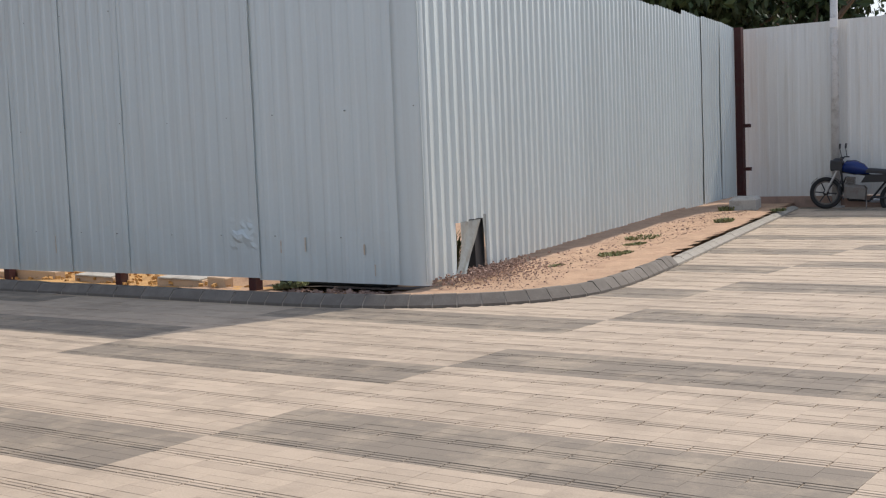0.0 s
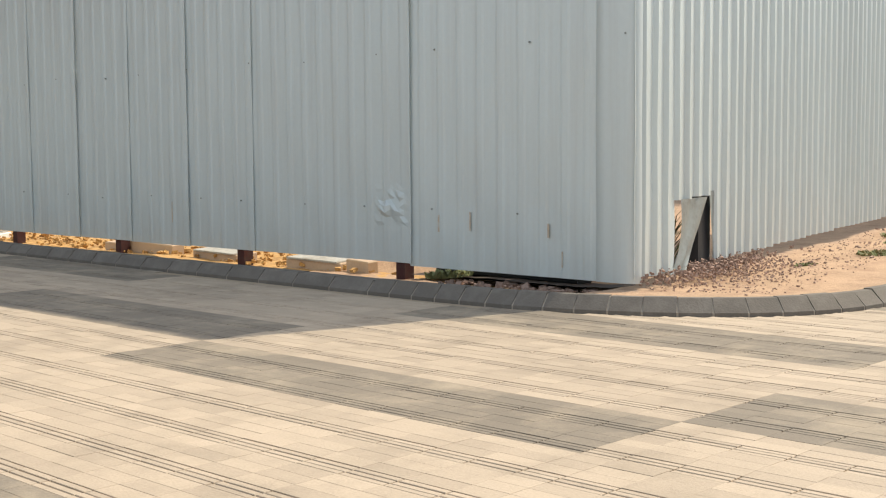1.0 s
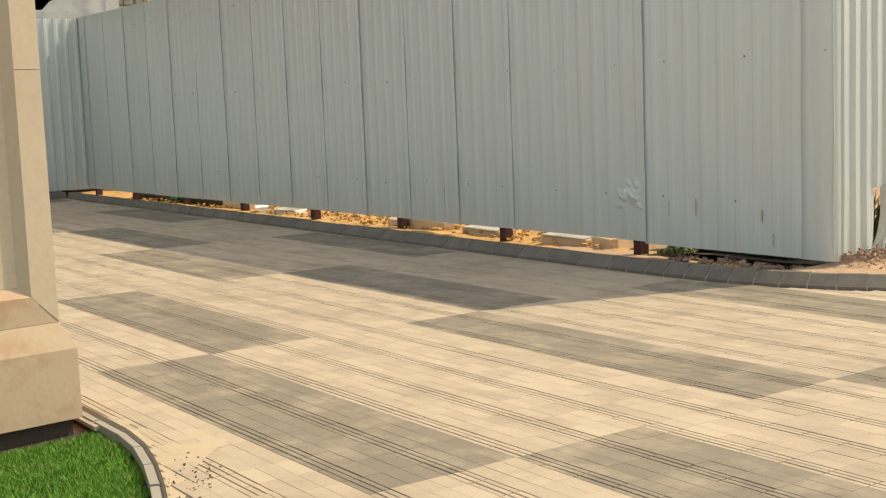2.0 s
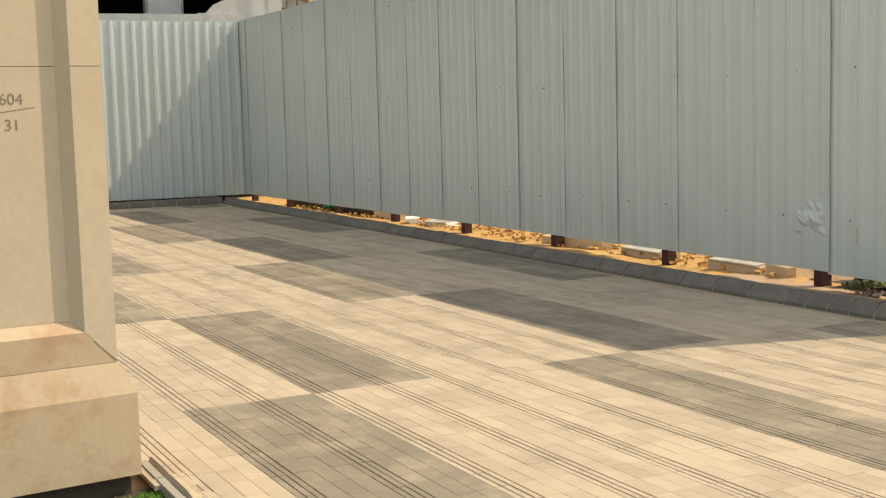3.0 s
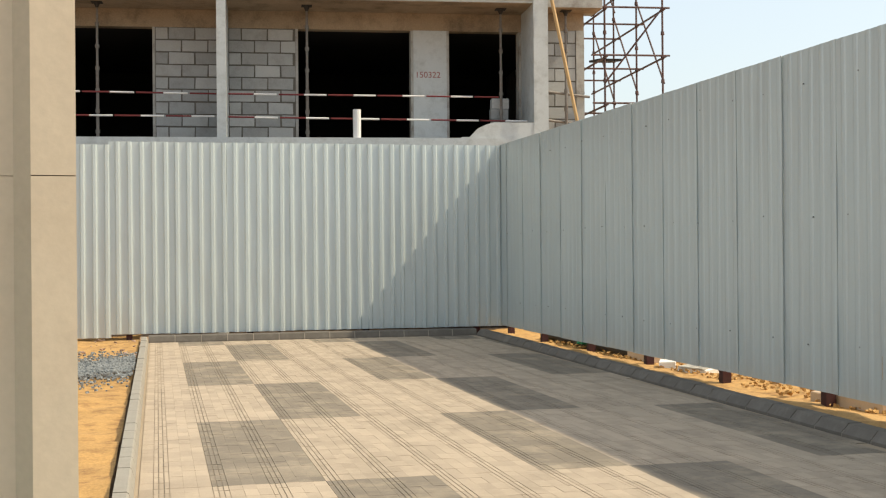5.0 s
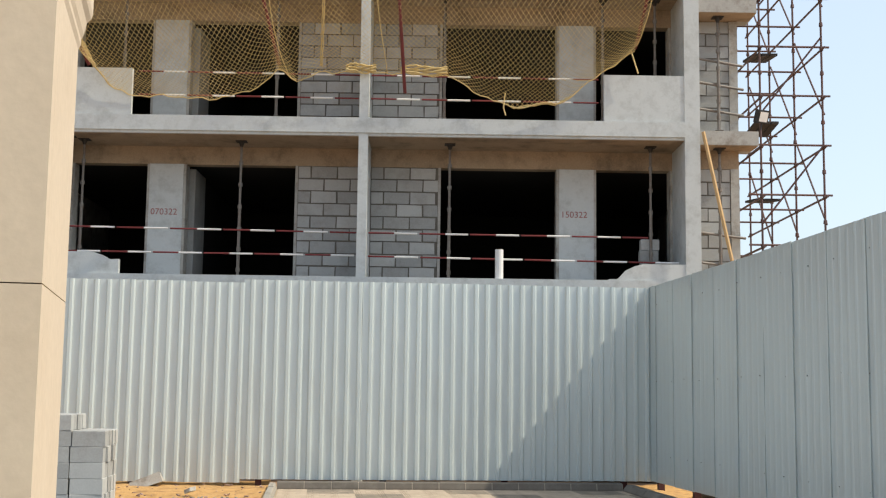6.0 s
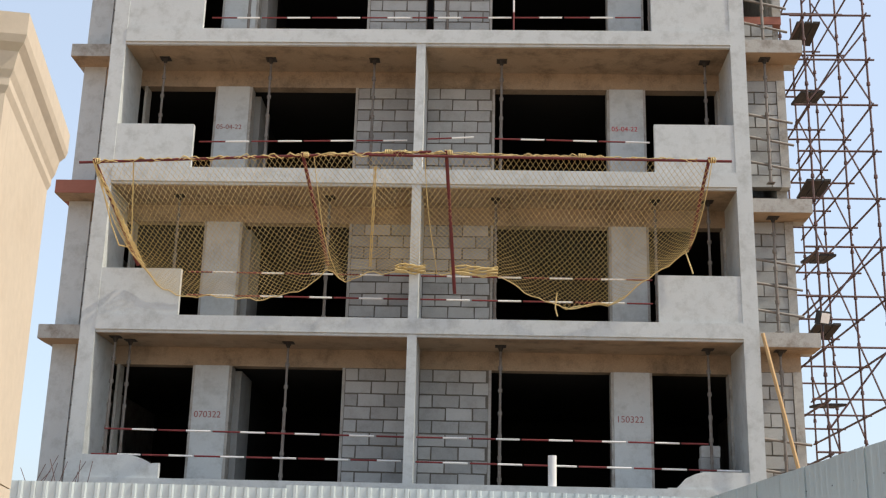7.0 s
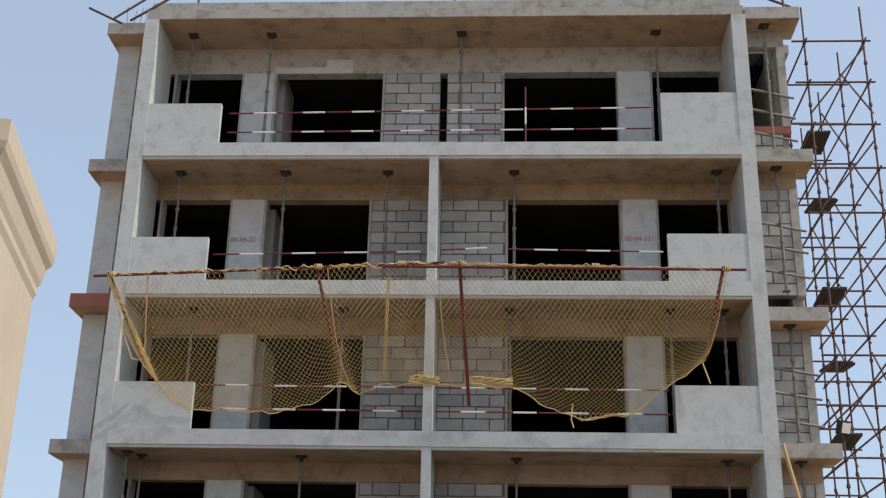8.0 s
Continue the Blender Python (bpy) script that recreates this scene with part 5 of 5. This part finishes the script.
# stacked blocks by the far hoarding
stack = thing("block_stack", "stack of pale grey building blocks on the sand", "blocks", at=(-2.3, 19.2, 0.05))
bm_ = Shape().bevel_box(-0.195, -0.095, 0, 0.195, 0.095, 0.19, 0.008).mesh("building_block", BLOCK)
for layer in range(6):
    for i in range(3):
        for j in range(5):
            if layer == 5 and i == 2:
                continue
            ob = new("building_block", bm_)
            ob.parent = stack
            ob.matrix_basis = pose(-0.44 + 0.41 * i + r2.uniform(-0.015, 0.015), -0.4 + 0.2 * j, 0.192 * layer, 0, 0, r2.uniform(-2, 2))

# ---- parked motorcycle ----
def motorcycle():
    bike = thing("motorcycle", "blue and black commuter motorcycle parked by the hoarding", "motorcycle", at=(20.55, 7.1, 0.0))
    bike.rotation_euler = (0, radians(-6), radians(98))

    def p(name, s, mat, label="", smooth=False, parent=None):
        return part(name, s, mat, parent or bike, label, smooth)

    for name, x in (("front_wheel", 0.0), ("rear_wheel", -1.27)):
        tyre = p(name, Shape().ring((x, 0, 0.30), (0, 1, 0), 0.262, 0.04, 28, 8), RUBBER, "black tyre", True)
        p("rim", Shape().ring((x, 0, 0.30), (0, 1, 0), 0.215, 0.016, 28, 6), TUBE_GREY, parent=tyre, smooth=True)
        p("hub", Shape().tube((x, -0.06, 0.30), (x, 0.06, 0.30), 0.05, 12), BLACK_PLASTIC, parent=tyre)
        sp = Shape()
        for k in range(6):
            a = k * math.pi / 3
            sp.tube((x, 0, 0.30), (x + 0.21 * math.cos(a), 0, 0.30 + 0.21 * math.sin(a)), 0.012, 5)
        p("spokes", sp, BLACK_PLASTIC, parent=tyre)
        f = Shape()
        for k in range(9):
            a0, a1 = radians(25 + 15 * k), radians(40 + 15 * k)
            f.add([(x + 0.325 * math.cos(a), dy, 0.30 + 0.325 * math.sin(a)) for a in (a0, a1) for dy in (-0.055, 0.055)], [(0, 1, 3, 2)])
        p("mudguard", f, BLACK_PLASTIC, "black mudguard", True)
    fork = Shape()
    for dy in (-0.085, 0.085):
        fork.tube((0, dy, 0.30), (-0.20, dy, 0.80), 0.022)
    p("front_fork", fork, CHROME)
    hb = Shape().line([(-0.30, -0.36, 1.00), (-0.24, -0.20, 1.0), (-0.22, 0, 0.92), (-0.24, 0.20, 1.0), (-0.30, 0.36, 1.00)], 0.014)
    p("handlebar", hb, BLACK_PLASTIC)
    mir = Shape()
    for dy in (-0.3, 0.3):
        mir.tube((-0.27, dy, 1.0), (-0.22, dy * 1.15, 1.18), 0.007, 6)
        mir.box(-0.235, dy * 1.15 - 0.06, 1.16, -0.215, dy * 1.15 + 0.06, 1.25)
    p("mirrors", mir, BLACK_PLASTIC)
    p("headlamp", Shape().tube((-0.20, 0, 0.84), (-0.04, 0, 0.82), 0.09, 14, 0.105), BLACK_PLASTIC, "round headlamp with a dark cowl")
    p("headlamp_lens", Shape().tube((-0.039, 0, 0.82), (-0.032, 0, 0.82), 0.095, 14), WHITE_PAINT)
    p("front_cowl", Shape().bevel_box(-0.26, -0.13, 0.74, -0.06, 0.13, 0.97, 0.06), BLACK_PLASTIC, "black headlamp cowl")
    p("engine_guard", Shape().line([(-0.30, -0.22, 0.62), (-0.24, -0.24, 0.40), (-0.36, -0.20, 0.22)], 0.014).line([(-0.30, 0.22, 0.62), (-0.24, 0.24, 0.40), (-0.36, 0.20, 0.22)], 0.014), BLACK_PLASTIC)
    tank = Shape()
    secs = [(-0.24, 0.05, 0.74, 0.84), (-0.32, 0.12, 0.70, 0.94), (-0.48, 0.15, 0.68, 0.96), (-0.64, 0.12, 0.69, 0.90), (-0.74, 0.07, 0.70, 0.80)]
    for x, w, lo, hi in secs:
        for a in range(8):
            t = 2 * math.pi * a / 8
            tank.v.append((x, w * math.sin(t), (lo + hi) / 2 + (hi - lo) / 2 * math.cos(t)))
    for i in range(4):
        for a in range(8):
            tank.f.append((i * 8 + a, i * 8 + (a + 1) % 8, (i + 1) * 8 + (a + 1) % 8, (i + 1) * 8 + a))
    tank.f += [tuple(range(8)), tuple(reversed(range(32, 40)))]
    p("fuel_tank", tank, BLUE_PAINT, "glossy blue fuel tank", True)
    p("side_panel", Shape().add([(-0.62, 0.12, 0.55), (-1.05, 0.12, 0.60), (-1.10, 0.13, 0.74), (-0.70, 0.13, 0.70), (-0.62, -0.12, 0.55), (-1.05, -0.12, 0.60), (-1.10, -0.13, 0.74), (-0.70, -0.13, 0.70)],
                                [(0, 1, 2, 3), (7, 6, 5, 4), (0, 4, 5, 1), (3, 2, 6, 7), (1, 5, 6, 2), (0, 3, 7, 4)]), BLACK_PLASTIC, "black side panel")
    p("seat", Shape().bevel_box(-1.42, -0.13, 0.74, -0.70, 0.13, 0.83, 0.035), BLACK_PLASTIC, "long black seat")
    p("tail", Shape().bevel_box(-1.68, -0.09, 0.70, -1.40, 0.09, 0.82, 0.03), BLUE_PAINT)
    p("engine", Shape().bevel_box(-0.72, -0.13, 0.24, -0.34, 0.13, 0.50, 0.05), TUBE_GREY, "dark grey engine block")
    cyl = Shape()
    for k in range(6):
        cyl.box(-0.50 + 0.0, -0.10, 0.50 + 0.025 * k, -0.34, 0.10, 0.513 + 0.025 * k)
    p("cylinder_fins", cyl, TUBE_GREY)
    fr = Shape().line([(-0.22, 0, 0.82), (-0.30, 0, 0.42), (-0.42, 0, 0.20), (-0.80, 0, 0.22), (-0.95, 0, 0.45), (-1.10, 0, 0.68), (-0.24, 0, 0.72)], 0.022)
    fr.line([(-0.85, 0.09, 0.30), (-1.27, 0.09, 0.30), (-1.12, 0.12, 0.66)], 0.018).line([(-0.85, -0.09, 0.30), (-1.27, -0.09, 0.30), (-1.12, -0.12, 0.66)], 0.018)
    p("frame", fr, BLACK_PLASTIC)
    p("exhaust", Shape().line([(-0.36, -0.13, 0.45), (-0.40, -0.15, 0.22), (-0.85, -0.16, 0.20)], 0.02).tube((-0.85, -0.16, 0.22), (-1.45, -0.17, 0.33), 0.045, 10), CHROME, "dull chrome exhaust")
    p("side_stand", Shape().tube((-0.75, 0.1, 0.24), (-0.80, 0.28, 0.02), 0.012), TUBE_GREY)
    return bike


motorcycle()
lamp = thing("street_pole", "tall weathered grey steel pole beside the hoarding", "pole", at=(21.02, 7.02, 0))
part("shaft", Shape().tube((0, 0, 0), (0, 0, 6.5), 0.085, 14, 0.06), POLE, lamp, smooth=True)
part("base_plate", Shape().box(-0.15, -0.15, 0, 0.15, 0.15, 0.03), POLE, lamp)
part("sign_plate", Shape().box(-0.1, -0.09, 3.42, -0.085, 0.05, 3.60), WHITE_PAINT, lamp, "small pale plate")
solid("wall_low", Shape().box(21.05, 3.0, 0.0, 21.3, 9.0, 0.215), RUBBLE, "low rubble bank under the hoarding", kind="structure")


# ---- trees beyond the hoarding ----
def tree(x, y, height, crown, n, seed, label, sparse=False):
    q = random.Random(seed)
    t = thing("tree", label, "tree", "trees beyond the hoarding", at=(x, y, 0))
    wood_s = Shape()
    wood_s.tube((0, 0, 0), (0.1, 0.1, height * 0.45), 0.2, 9, 0.13)
    tips = []
    for k in range(11):
        a = 2.4 * k + q.uniform(-0.3, 0.3)
        r, z = crown * q.uniform(0.45, 0.95), height * q.uniform(0.45, 0.95)
        mid = Vector((0.4 * r * math.cos(a), 0.4 * r * math.sin(a), height * 0.45 + (z - height * 0.45) * 0.5))
        tip = Vector((r * math.cos(a), r * math.sin(a), z))
        wood_s.tube((0.1, 0.1, height * (0.3 + 0.012 * k)), mid, 0.08, 6, 0.05)
        wood_s.tube(mid, tip, 0.05, 6, 0.015)
        tips += [tip, mid.lerp(tip, 0.6)]
        for _ in range(3):
            t2 = tip + Vector((q.uniform(-0.8, 0.8), q.uniform(-0.8, 0.8), q.uniform(-0.5, 0.5)))
            wood_s.tube(mid.lerp(tip, 0.7), t2, 0.02, 5, 0.006)
            tips.append(t2)
    part("trunk", wood_s, BARK, t)
    s = Shape()
    for _ in range(n):
        c = q.choice(tips)
        pos = c + Vector((q.gauss(0, 0.42), q.gauss(0, 0.42), q.gauss(0, 0.36))) * (0.7 if sparse else 1.15)
        size = q.uniform(0.05, 0.11) if sparse else q.uniform(0.09, 0.2)
        m = Euler((q.uniform(0, 6), q.uniform(0, 6), q.uniform(0, 6))).to_matrix()
        s.add([pos + m @ Vector(v) * size for v in ((-1, 0, 0), (0, -0.5, 0.1), (1, 0, 0), (0, 0.5, 0.1))], [(0, 1, 2, 3)])
    part("crown", s, LEAF, t, "dark green leaves")


tree(27.0, 15.0, 7.2, 3.6, 17000, 1, "dense dark green tree beyond the hoarding")
tree(29.5, 13.0, 7.4, 3.4, 17000, 2, "dense dark green tree beyond the hoarding")
tree(25.5, 17.5, 6.6, 3.0, 13000, 3, "dense dark green tree beyond the hoarding")
tree(28.5, 9.9, 7.0, 2.6, 1500, 4, "sparse leaved tree beyond the hoarding", True)
